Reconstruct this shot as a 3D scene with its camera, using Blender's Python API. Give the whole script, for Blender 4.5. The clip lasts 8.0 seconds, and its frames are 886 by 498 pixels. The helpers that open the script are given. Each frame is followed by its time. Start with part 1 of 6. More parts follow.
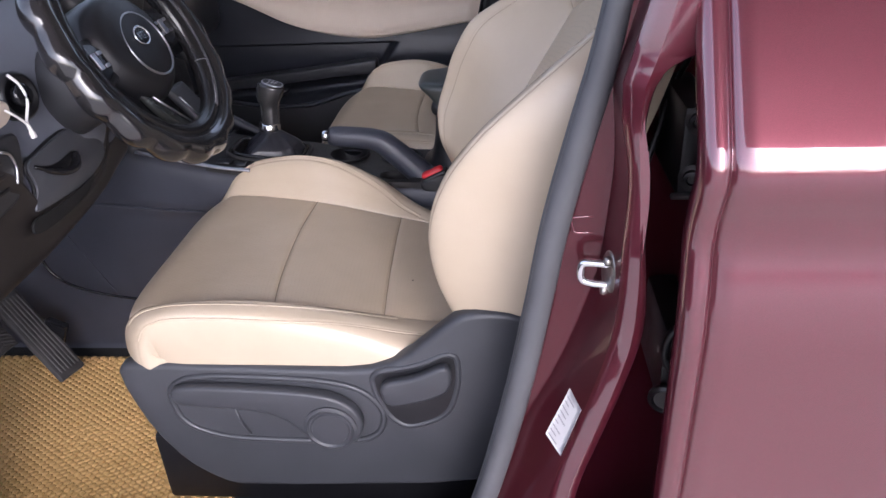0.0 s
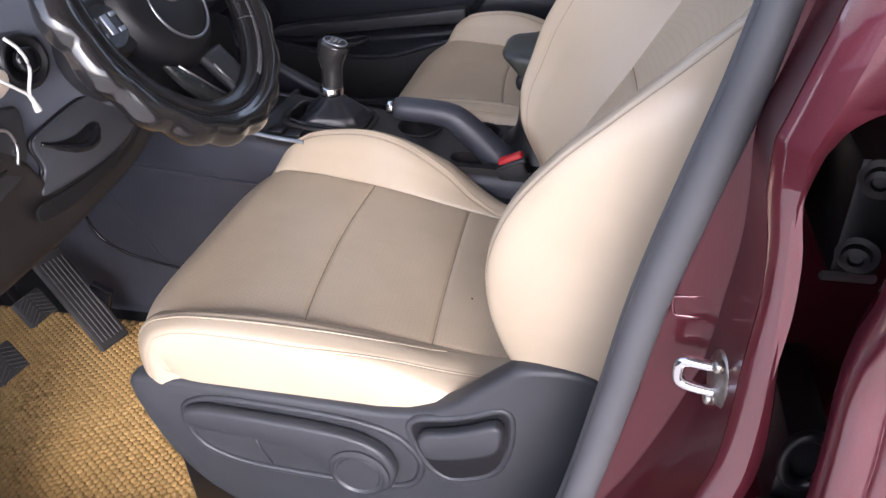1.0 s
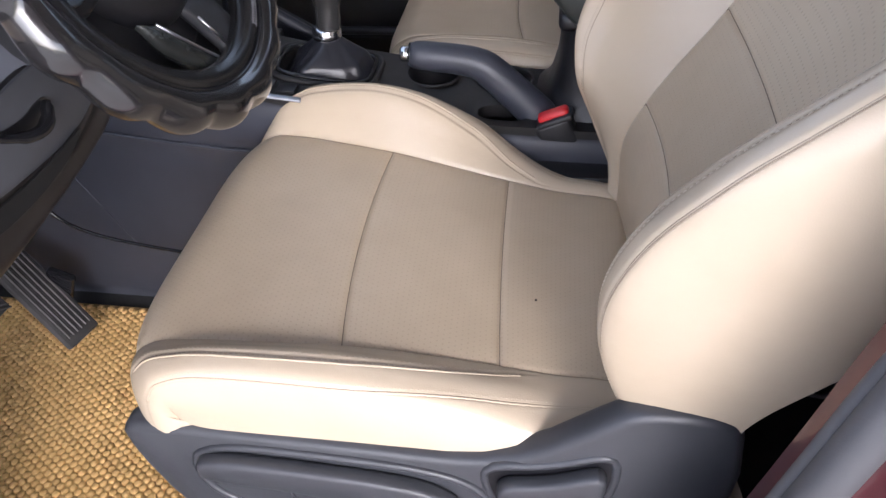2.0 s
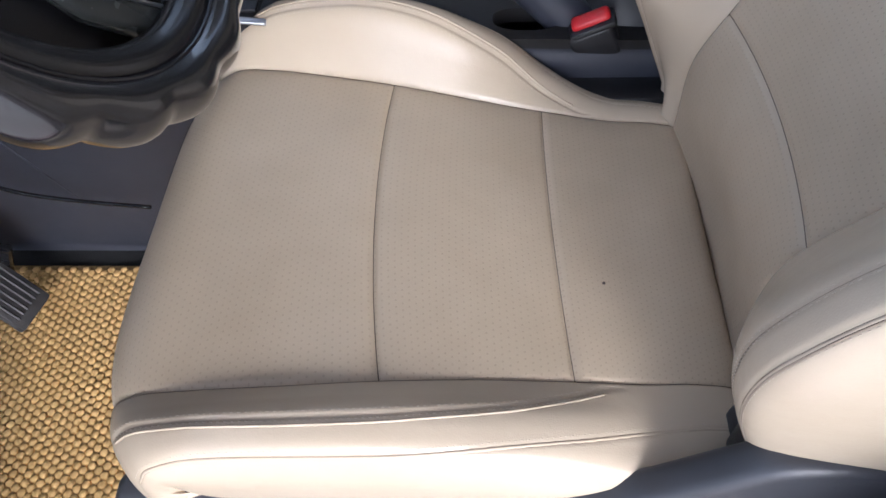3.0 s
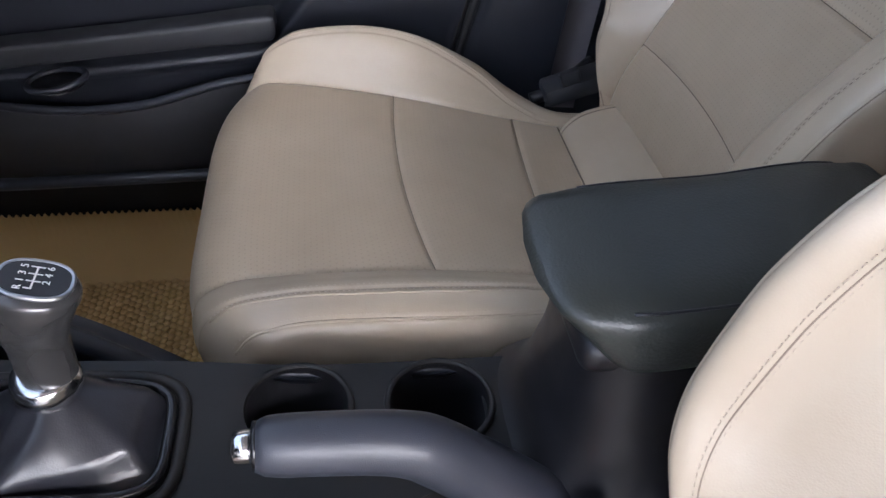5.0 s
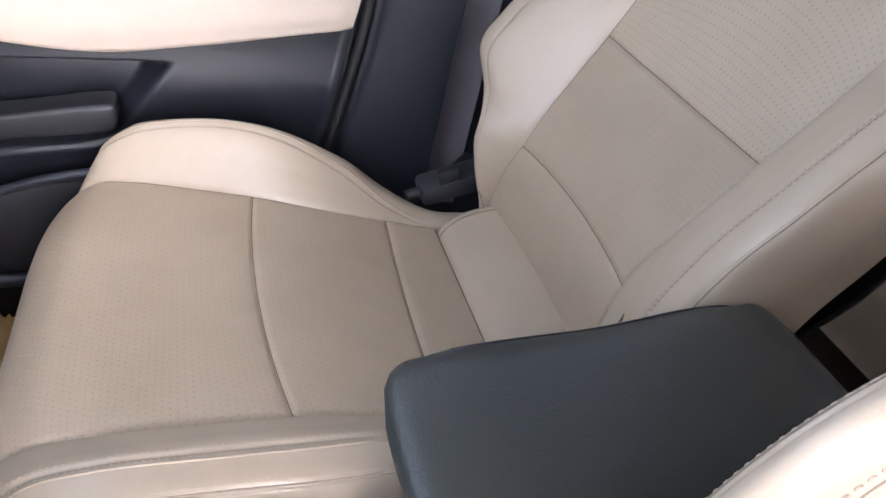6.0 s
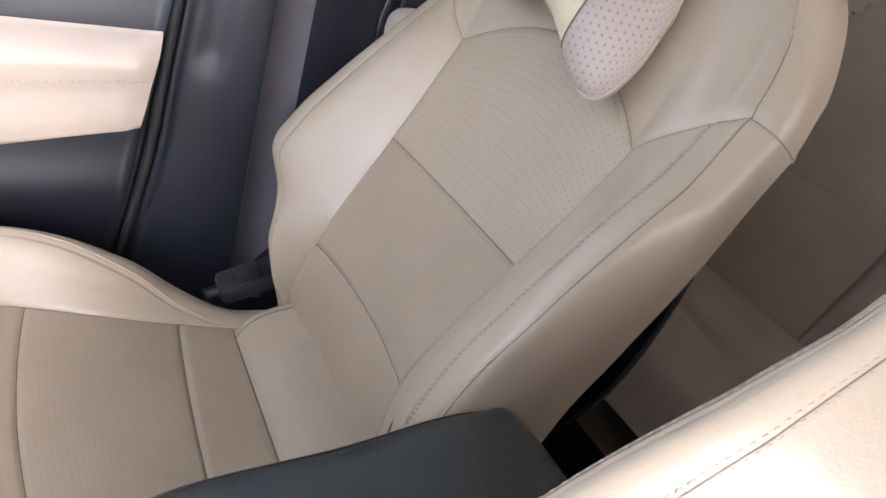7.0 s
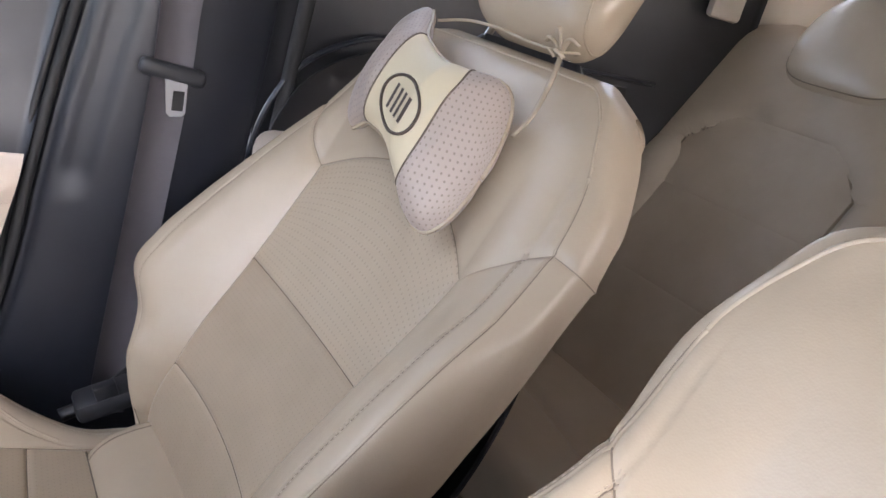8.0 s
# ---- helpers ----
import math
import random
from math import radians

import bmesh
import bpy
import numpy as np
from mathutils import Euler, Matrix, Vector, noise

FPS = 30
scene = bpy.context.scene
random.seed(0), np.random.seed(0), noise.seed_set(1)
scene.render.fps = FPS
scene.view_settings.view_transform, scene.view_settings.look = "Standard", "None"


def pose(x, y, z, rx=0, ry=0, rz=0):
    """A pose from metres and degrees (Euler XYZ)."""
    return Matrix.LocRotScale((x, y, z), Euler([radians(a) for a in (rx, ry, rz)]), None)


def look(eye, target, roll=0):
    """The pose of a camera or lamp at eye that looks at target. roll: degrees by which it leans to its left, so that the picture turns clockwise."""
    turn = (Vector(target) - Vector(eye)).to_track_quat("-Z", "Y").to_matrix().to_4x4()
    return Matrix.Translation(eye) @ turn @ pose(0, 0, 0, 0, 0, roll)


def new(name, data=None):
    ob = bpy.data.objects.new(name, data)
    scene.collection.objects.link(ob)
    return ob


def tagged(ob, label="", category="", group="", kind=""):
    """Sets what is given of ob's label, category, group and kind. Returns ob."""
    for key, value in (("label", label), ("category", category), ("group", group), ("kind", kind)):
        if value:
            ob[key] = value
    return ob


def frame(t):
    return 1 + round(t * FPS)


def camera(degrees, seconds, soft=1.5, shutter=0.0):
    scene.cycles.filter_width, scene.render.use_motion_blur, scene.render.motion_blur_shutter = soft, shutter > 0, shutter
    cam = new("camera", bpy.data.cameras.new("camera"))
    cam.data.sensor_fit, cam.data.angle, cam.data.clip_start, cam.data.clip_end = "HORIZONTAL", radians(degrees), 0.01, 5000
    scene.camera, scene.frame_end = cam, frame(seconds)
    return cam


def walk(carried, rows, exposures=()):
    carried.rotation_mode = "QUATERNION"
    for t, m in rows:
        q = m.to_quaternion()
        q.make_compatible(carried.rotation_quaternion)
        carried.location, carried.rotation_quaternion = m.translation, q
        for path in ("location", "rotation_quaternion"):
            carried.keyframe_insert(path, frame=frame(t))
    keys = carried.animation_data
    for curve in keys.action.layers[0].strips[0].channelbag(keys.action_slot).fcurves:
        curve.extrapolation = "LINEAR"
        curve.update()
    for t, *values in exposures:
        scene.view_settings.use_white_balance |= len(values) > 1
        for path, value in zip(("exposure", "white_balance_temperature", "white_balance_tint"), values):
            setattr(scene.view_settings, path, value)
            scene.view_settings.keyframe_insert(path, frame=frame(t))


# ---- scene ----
cam = camera(62.2, 8.0)
PATH = [
    (0, (0.621, -1.139, 0.975), (0.458, 0.607, 0.014), -2.8),
    (0.5, (0.608, -1.022, 0.965), (0.298, 0.643, -0.099), -2.8),
    (1, (0.633, -0.895, 0.971), (0.23, 0.722, -0.134), -2.9),
    (1.5, (0.606, -0.817, 0.972), (0.22, 0.766, -0.188), -2.9),
    (1.7, (0.551, -0.767, 0.962), (0.213, 0.793, -0.243), -2.7),
    (2.8, (0.345, -0.534, 0.927), (0.244, 0.704, -0.64), -2.8),
    (3, (0.351, -0.474, 0.918), (0.242, 0.723, -0.68), -4.1),
    (3.5, (0.335, -0.353, 0.904), (0.275, 0.815, -0.719), -4.7),
    (4, (0.323, -0.221, 0.907), (0.353, 1.027, -0.655), -3.4),
    (4.5, (0.324, -0.091, 0.895), (0.442, 1.311, -0.526), -0.6),
    (4.7, (0.318, -0.047, 0.884), (0.496, 1.401, -0.485), 1.2),
    (5.8, (0.356, 0.107, 0.866), (0.866, 1.635, -0.319), 8.9),
    (6, (0.364, 0.121, 0.87), (0.939, 1.651, -0.283), 9.5),
    (6.5, (0.398, 0.135, 0.888), (1.153, 1.654, -0.171), 11.6),
    (7, (0.441, 0.107, 0.918), (1.37, 1.611, -0.018), 13.0),
    (7.5, (0.453, 0.069, 0.959), (1.531, 1.562, 0.179), 13.9),
    (8, (0.478, 0.059, 0.988), (1.618, 1.555, 0.308), 14.7),
]
EXPOSED = [(0, 1.95, 5900, 20), (0.5, 2.17, 6000, 18), (1.7, 2.30, 6050, 17), (2.8, 2.23, 5650, 13), (4.5, 2.45, 5750, 13), (6, 3.45, 6100, 18), (8, 3.46, 6450, 18)]
walk(cam, [(t, look(eye, goal, lean)) for t, eye, goal, lean in PATH], EXPOSED)

# ---- world, sun, exposure ----
world = bpy.data.worlds.new("sky")
scene.world = world
world.use_nodes = True
_wn = world.node_tree.nodes
_sky = _wn.new("ShaderNodeTexSky")
_sky.sky_type, _sky.sun_disc = "NISHITA", False
_sky.sun_elevation, _sky.sun_rotation = radians(33), radians(160)
_sky.dust_density, _sky.air_density, _sky.ozone_density = 2.5, 0.8, 1.0
_haze = _wn.new("ShaderNodeHueSaturation")  # thin white overcast
_haze.inputs["Saturation"].default_value = 0.5
world.node_tree.links.new(_sky.outputs[0], _haze.inputs["Color"])
world.node_tree.links.new(_haze.outputs[0], _wn["Background"].inputs[0])
_wn["Background"].inputs[1].default_value = 0.15
sun_data = bpy.data.lights.new("sun", "SUN")
sun_data.energy, sun_data.angle, sun_data.color = 0.31, radians(16), (1.0, 0.96, 0.90)
sun = new("sun", sun_data)
sun.matrix_world = look((0.33, -0.95, 0.65), (0, 0, 0))


# ---- materials ----
def nodes_of(name):
    m = bpy.data.materials.new(name)
    m.use_nodes = True
    nt = m.node_tree
    return m, nt, nt.nodes["Principled BSDF"]


def mixed(nt, fac, a, b):
    n = nt.nodes.new("ShaderNodeMix")
    n.data_type = "RGBA"
    n.inputs[6].default_value, n.inputs[7].default_value = (*a, 1), (*b, 1)
    nt.links.new(fac, n.inputs[0])
    return n.outputs[2]


def noise_of(nt, scale, detail=4.0, rough=0.55, coord=None):
    n = nt.nodes.new("ShaderNodeTexNoise")
    n.inputs["Scale"].default_value, n.inputs["Detail"].default_value, n.inputs["Roughness"].default_value = scale, detail, rough
    if coord is None:
        tc = nt.nodes.new("ShaderNodeTexCoord")
        coord = tc.outputs["Object"]
    nt.links.new(coord, n.inputs["Vector"])
    return n.outputs["Fac"]


def ramp(nt, fac, lo, hi):
    n = nt.nodes.new("ShaderNodeMapRange")
    n.inputs[1].default_value, n.inputs[2].default_value = lo, hi
    nt.links.new(fac, n.inputs[0])
    return n.outputs[0]


def calc(nt, op, a, b=None, c=None):
    n = nt.nodes.new("ShaderNodeMath")
    n.operation = op
    for i, v in enumerate((a, b, c)):
        if v is None:
            continue
        if isinstance(v, (int, float)):
            n.inputs[i].default_value = v
        else:
            nt.links.new(v, n.inputs[i])
    return n.outputs[0]


def bump(nt, bsdf, height, strength, distance):
    n = nt.nodes.new("ShaderNodeBump")
    n.inputs["Strength"].default_value, n.inputs["Distance"].default_value = strength, distance
    nt.links.new(height, n.inputs["Height"])
    nt.links.new(n.outputs[0], bsdf.inputs["Normal"])


def surface(name, a, b, rough, metal=0.0, grain=900.0, depth=0.0002, patch=14.0, coat=0.0, rough_var=0.08, spec=0.5):
    """Two tones in soft patches, a fine grain as relief, and uneven gloss."""
    m, nt, p = nodes_of(name)
    big = ramp(nt, noise_of(nt, patch, 3.0), 0.3, 0.7)
    nt.links.new(mixed(nt, big, a, b), p.inputs["Base Color"])
    r = nt.nodes.new("ShaderNodeMapRange")
    r.inputs[3].default_value, r.inputs[4].default_value = rough - rough_var, rough + rough_var
    nt.links.new(noise_of(nt, patch * 3.1, 4.0), r.inputs[0])
    nt.links.new(r.outputs[0], p.inputs["Roughness"])
    p.inputs["Metallic"].default_value = metal
    p.inputs["Coat Weight"].default_value = coat
    p.inputs["Coat Roughness"].default_value = 0.06
    p.inputs["Specular IOR Level"].default_value = spec
    if depth:
        bump(nt, p, noise_of(nt, grain, 2.0), 0.6, depth)
    return m


def leather(name, a, b, rough, pitch=0.0, hole=0.12, deep=0.2, cells=700.0, relief=0.35):
    """Smooth hide with fine grain; with a pitch, staggered rows of punched holes along the UV metres."""
    m, nt, p = nodes_of(name)
    tc = nt.nodes.new("ShaderNodeTexCoord")
    big = ramp(nt, noise_of(nt, 9.0, 4.0), 0.25, 0.75)
    col = mixed(nt, big, a, b)
    vor = nt.nodes.new("ShaderNodeTexVoronoi")
    vor.inputs["Scale"].default_value = cells
    nt.links.new(tc.outputs["Object"], vor.inputs["Vector"])
    height = calc(nt, "ADD", calc(nt, "MULTIPLY", vor.outputs["Distance"], relief), calc(nt, "MULTIPLY", noise_of(nt, 38.0, 3.0), 3.0))
    p.inputs["Roughness"].default_value = rough
    if pitch:
        sep = nt.nodes.new("ShaderNodeSeparateXYZ")
        nt.links.new(tc.outputs["UV"], sep.inputs[0])
        iu = calc(nt, "DIVIDE", sep.outputs[0], pitch)
        row = calc(nt, "FLOOR", iu)
        fu = calc(nt, "SUBTRACT", calc(nt, "SUBTRACT", iu, row), 0.5)
        jv = calc(nt, "ADD", calc(nt, "DIVIDE", sep.outputs[1], pitch * 1.05), calc(nt, "MULTIPLY", row, 0.5))
        fv = calc(nt, "SUBTRACT", calc(nt, "FRACT", jv), 0.5)
        d = calc(nt, "SQRT", calc(nt, "ADD", calc(nt, "MULTIPLY", fu, fu), calc(nt, "MULTIPLY", fv, fv)))
        n = nt.nodes.new("ShaderNodeMapRange")
        n.interpolation_type = "SMOOTHSTEP"
        n.inputs[1].default_value, n.inputs[2].default_value = hole + 0.07, hole - 0.05
        nt.links.new(d, n.inputs[0])
        pit = n.outputs[0]
        mixn = nt.nodes.new("ShaderNodeMix")
        mixn.data_type = "RGBA"
        mixn.inputs[7].default_value = (a[0] * 0.22, a[1] * 0.2, a[2] * 0.2, 1)
        nt.links.new(calc(nt, "MULTIPLY", pit, deep), mixn.inputs[0])
        nt.links.new(col, mixn.inputs[6])
        col = mixn.outputs[2]
        height = calc(nt, "SUBTRACT", height, calc(nt, "MULTIPLY", pit, 1.0))
    nt.links.new(col, p.inputs["Base Color"])
    bump(nt, p, height, 0.45, 0.0004)
    return m


HIDE = leather("beige_leather", (0.51, 0.424, 0.318), (0.475, 0.388, 0.284), 0.27)
HIDE_INSERT = leather("taupe_leather", (0.485, 0.395, 0.287), (0.42, 0.335, 0.235), 0.38, pitch=0.0062)
HIDE_UPPER = leather("taupe_punched_leather", (0.535, 0.442, 0.324), (0.485, 0.395, 0.284), 0.38, pitch=0.0066, hole=0.13, deep=0.3)
HIDE_REAR = leather("rear_seat_leather", (0.485, 0.395, 0.287), (0.42, 0.335, 0.235), 0.42)
PILLOW_MESH = leather("pillow_punched_leather", (0.47, 0.395, 0.345), (0.43, 0.36, 0.31), 0.4, pitch=0.0074, hole=0.15, deep=0.5)
PILLOW_CREAM = leather("pillow_cream_leather", (0.72, 0.63, 0.44), (0.68, 0.585, 0.40), 0.42)
THREAD = surface("tan_thread", (0.50, 0.41, 0.31), (0.43, 0.35, 0.26), 0.7, depth=0)
SEAM_SOFT = surface("tan_seam_thread", (0.27, 0.215, 0.155), (0.23, 0.18, 0.13), 0.8, depth=0)
# thread darkened to carry the shade down in a seam
SEAM = surface("shaded_seam_thread", (0.16, 0.125, 0.09), (0.13, 0.10, 0.075), 0.8, depth=0)
PLASTIC = surface("charcoal_plastic", (0.029, 0.030, 0.034), (0.024, 0.0253, 0.029), 0.42, grain=1400, depth=0.00025)
PLASTIC_SOFT = surface("slate_soft_plastic", (0.021, 0.0232, 0.031), (0.017, 0.019, 0.0255), 0.36, grain=1100, depth=0.0003)
PLASTIC_BLACK = surface("black_plastic", (0.010, 0.010, 0.012), (0.007, 0.007, 0.009), 0.42, grain=1400, depth=0.0002)
CONSOLE = surface("dark_console_plastic", (0.0125, 0.0115, 0.0115), (0.0095, 0.0088, 0.009), 0.5, grain=1400, depth=0.0003)
PLASTIC_TAN = surface("beige_door_vinyl", (0.66, 0.56, 0.47), (0.62, 0.52, 0.43), 0.5, grain=900, depth=0.0003)
GLOSS_BLACK = surface("gloss_black", (0.012, 0.012, 0.014), (0.010, 0.010, 0.012), 0.16, depth=0)
PEDAL_RUBBER = surface("worn_pedal_rubber", (0.060, 0.058, 0.058), (0.042, 0.041, 0.042), 0.6, grain=700)
RUBBER = surface("black_rubber", (0.018, 0.018, 0.019), (0.026, 0.026, 0.027), 0.7, grain=700)
SEAL = surface("grey_rubber_seal", (0.085, 0.085, 0.092), (0.074, 0.074, 0.08), 0.62, grain=500)
ARM_HIDE = leather("black_armrest_leather", (0.037, 0.041, 0.037), (0.029, 0.032, 0.029), 0.36, cells=420.0, relief=1.1)
BOOT_HIDE = leather("black_boot_leather", (0.022, 0.0225, 0.029), (0.016, 0.017, 0.022), 0.28)
WHEEL_HIDE = leather("black_wheel_leather", (0.015, 0.0145, 0.015), (0.011, 0.011, 0.012), 0.19)
KICK = surface("slate_footwell_plastic", (0.040, 0.043, 0.056), (0.033, 0.0355, 0.047), 0.38, grain=1100, depth=0.0003)
DASH = surface("slate_dash_plastic", (0.142, 0.152, 0.184), (0.124, 0.132, 0.160), 0.36, grain=1100, depth=0.0003)
CHROME = surface("chrome", (0.80, 0.80, 0.82), (0.72, 0.72, 0.74), 0.14, metal=1.0, depth=0, rough_var=0.05)
SATIN = surface("satin_silver", (0.52, 0.53, 0.56), (0.46, 0.47, 0.50), 0.32, metal=1.0, depth=0)
ZINC = surface("zinc_striker", (0.50, 0.48, 0.45), (0.30, 0.27, 0.24), 0.36, metal=1.0, patch=90, depth=0.0001)
SPOKE = surface("dark_satin_spoke", (0.050, 0.054, 0.053), (0.040, 0.044, 0.043), 0.26, metal=0.55, depth=0)
KNOB = surface("satin_grey_knob", (0.082, 0.081, 0.083), (0.072, 0.071, 0.073), 0.24, metal=0.6, depth=0, rough_var=0.03)
RIM_THREAD = surface("grey_rim_thread", (0.20, 0.20, 0.21), (0.16, 0.16, 0.17), 0.6, depth=0)
GRIP = surface("glossy_grip_cover", (0.017, 0.016, 0.017), (0.013, 0.0125, 0.013), 0.20, grain=900, depth=0.00015, coat=0.9)
RED = surface("red_button_plastic", (0.62, 0.022, 0.025), (0.55, 0.016, 0.02), 0.38, depth=0)
WHITE = surface("white_cord", (0.78, 0.77, 0.75), (0.7, 0.69, 0.67), 0.7, depth=0)
BELT = surface("grey_belt_webbing", (0.115, 0.105, 0.115), (0.095, 0.088, 0.096), 0.68, grain=2200, depth=0.0004)
CARPET = surface("black_carpet", (0.016, 0.016, 0.017), (0.022, 0.022, 0.023), 0.95, grain=1600, depth=0.001)
COVER = surface("slate_cover_plastic", (0.062, 0.065, 0.076), (0.053, 0.056, 0.066), 0.40, grain=1100, depth=0.0003)
COVER_DARK = surface("brown_black_plastic", (0.019, 0.0158, 0.0152), (0.015, 0.0125, 0.012), 0.48, grain=1100, depth=0.0003)
# near black for the unlit inside of the finger slot
HOLE = surface("slot_darkness", (0.004, 0.004, 0.0045), (0.003, 0.003, 0.0035), 0.8, depth=0)
SEAT_TRIM = surface("slate_seat_plastic", (0.044, 0.0455, 0.052), (0.037, 0.0385, 0.044), 0.37, grain=1100, depth=0.0003)
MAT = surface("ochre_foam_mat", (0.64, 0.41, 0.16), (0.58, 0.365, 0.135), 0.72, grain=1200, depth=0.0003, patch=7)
# the same foam, darkened for the shade between its cells
MAT_SHADE = surface("ochre_foam_groove_shade", (0.26, 0.16, 0.06), (0.20, 0.12, 0.045), 0.85, depth=0)
HEADLINER = surface("beige_headliner", (0.55, 0.50, 0.43), (0.51, 0.46, 0.39), 0.9, grain=1800, depth=0.0004)
CONCRETE = surface("yard_concrete", (0.52, 0.495, 0.465), (0.44, 0.42, 0.395), 0.85, grain=60, depth=0.002, patch=1.3)
PAPER = surface("white_label", (0.62, 0.60, 0.60), (0.55, 0.53, 0.53), 0.5, depth=0)
INK = surface("grey_print", (0.36, 0.35, 0.35), (0.32, 0.31, 0.31), 0.6, depth=0)
EMBLEM = surface("brown_embroidery", (0.085, 0.062, 0.048), (0.07, 0.05, 0.04), 0.6, depth=0)


def paint(name, a, b, coat=1.9, layer=1.0):
    m, nt, p = nodes_of(name)
    flake = ramp(nt, noise_of(nt, 2600.0, 1.0), 0.35, 0.65)
    nt.links.new(mixed(nt, flake, a, b), p.inputs["Base Color"])
    p.inputs["Metallic"].default_value = 0.55
    p.inputs["Roughness"].default_value = 0.32
    p.inputs["Coat Weight"].default_value = layer
    p.inputs["Coat Roughness"].default_value = 0.03
    p.inputs["Coat IOR"].default_value = coat
    bump(nt, p, noise_of(nt, 5.0, 2.0), 0.12, 0.002)
    return m


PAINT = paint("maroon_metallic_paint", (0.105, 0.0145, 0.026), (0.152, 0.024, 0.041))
# body maroon with the jamb's shade darkened into it, and less clear coat
JAMB = paint("shaded_maroon_jamb", (0.062, 0.007, 0.013), (0.09, 0.011, 0.019), 1.5, 0.6)


def glass_of(name):
    m, nt, p = nodes_of(name)
    p.inputs["Base Color"].default_value = (0.9, 0.95, 0.93, 1)
    p.inputs["Roughness"].default_value = 0.01
    p.inputs["Transmission Weight"].default_value = 1.0
    p.inputs["IOR"].default_value = 1.45
    return m


GLASS = glass_of("window_glass")


def tinted_film(name, tint):
    """Privacy glass: lets a part of the light through and mirrors a little."""
    m, nt, p = nodes_of(name)
    p.inputs["Base Color"].default_value = (0.01, 0.01, 0.01, 1)
    p.inputs["Roughness"].default_value = 0.02
    see = nt.nodes.new("ShaderNodeBsdfTransparent")
    see.inputs["Color"].default_value = (tint, tint, tint, 1)
    both = nt.nodes.new("ShaderNodeMixShader")
    both.inputs[0].default_value = 0.12
    out = next(n for n in nt.nodes if n.type == "OUTPUT_MATERIAL")
    nt.links.new(see.outputs[0], both.inputs[1])
    nt.links.new(p.outputs[0], both.inputs[2])
    nt.links.new(both.outputs[0], out.inputs["Surface"])
    return m


TINTED = tinted_film("tinted_glass", 0.50)

# ---- mesh helpers ----
ORIGIN = {}


def thing(name, at, label, category, group="", kind=""):
    ob = new(name)
    ob.location = at
    ob.empty_display_size = 0.05
    ORIGIN[ob] = Vector(at)
    return tagged(ob, label, category, group, kind)


def solid(name, verts, faces, mat, parent=None, label="", uv=None, crisp=None):
    """One mesh object from points in the world, under its thing if there is one."""
    o = ORIGIN[parent] if parent is not None else Vector((0, 0, 0))
    me = bpy.data.meshes.new(name)
    vs = np.asarray(verts, float) - np.array(o)
    me.from_pydata(vs.tolist(), [], [tuple(int(i) for i in f) for f in faces])
    me.materials.append(mat)
    me.polygons.foreach_set("use_smooth", [True] * len(me.polygons))
    if crisp:
        me.set_sharp_from_angle(angle=radians(crisp))
    if uv is not None:
        lay = me.uv_layers.new(name="metres")
        idx = np.empty(len(me.loops), dtype=np.int32)
        me.loops.foreach_get("vertex_index", idx)
        lay.data.foreach_set("uv", np.asarray(uv, dtype=np.float32)[idx].ravel())
    me.update()
    ob = new(name, me)
    if parent is not None:
        ob.parent = parent
        ORIGIN[ob] = o
    if label:
        ob["label"] = label
    return ob


def part(name, bm, mat, parent=None, label="", crisp=35):
    bmesh.ops.recalc_face_normals(bm, faces=bm.faces)
    bm.verts.index_update()
    vs = [v.co[:] for v in bm.verts]
    fs = [[v.index for v in f.verts] for f in bm.faces]
    bm.free()
    return solid(name, vs, fs, mat, parent, label, crisp=crisp)


def seg(a, b, n, ease=True):
    t = np.linspace(0, 1, n + 1)
    if ease:
        t = 0.5 * t + 0.5 * (0.5 - 0.5 * np.cos(np.pi * t))
    return a + (b - a) * t


def curve(keys):
    """A smooth function through (x, value) pairs, flat beyond its ends; the values may be tuples."""
    xs = np.array([k[0] for k in keys], float)
    ys = np.array([k[1] for k in keys], float)
    if ys.ndim == 1:
        ys = ys[:, None]
    d = np.gradient(ys, xs, axis=0)

    def f(x):
        x = np.clip(np.asarray(x, float), xs[0], xs[-1])
        i = np.clip(np.searchsorted(xs, x) - 1, 0, len(xs) - 2)
        h = (xs[i + 1] - xs[i])
        t = ((x - xs[i]) / h)[..., None]
        h = h[..., None]
        r = ((2 * t ** 3 - 3 * t ** 2 + 1) * ys[i] + (t ** 3 - 2 * t ** 2 + t) * h * d[i]
             + (-2 * t ** 3 + 3 * t ** 2) * ys[i + 1] + (t ** 3 - t ** 2) * h * d[i + 1])
        return r[..., 0] if r.shape[-1] == 1 else r
    return f


def smoothstep(a, b, x):
    t = np.clip((np.asarray(x, float) - a) / (b - a), 0, 1)
    return t * t * (3 - 2 * t)


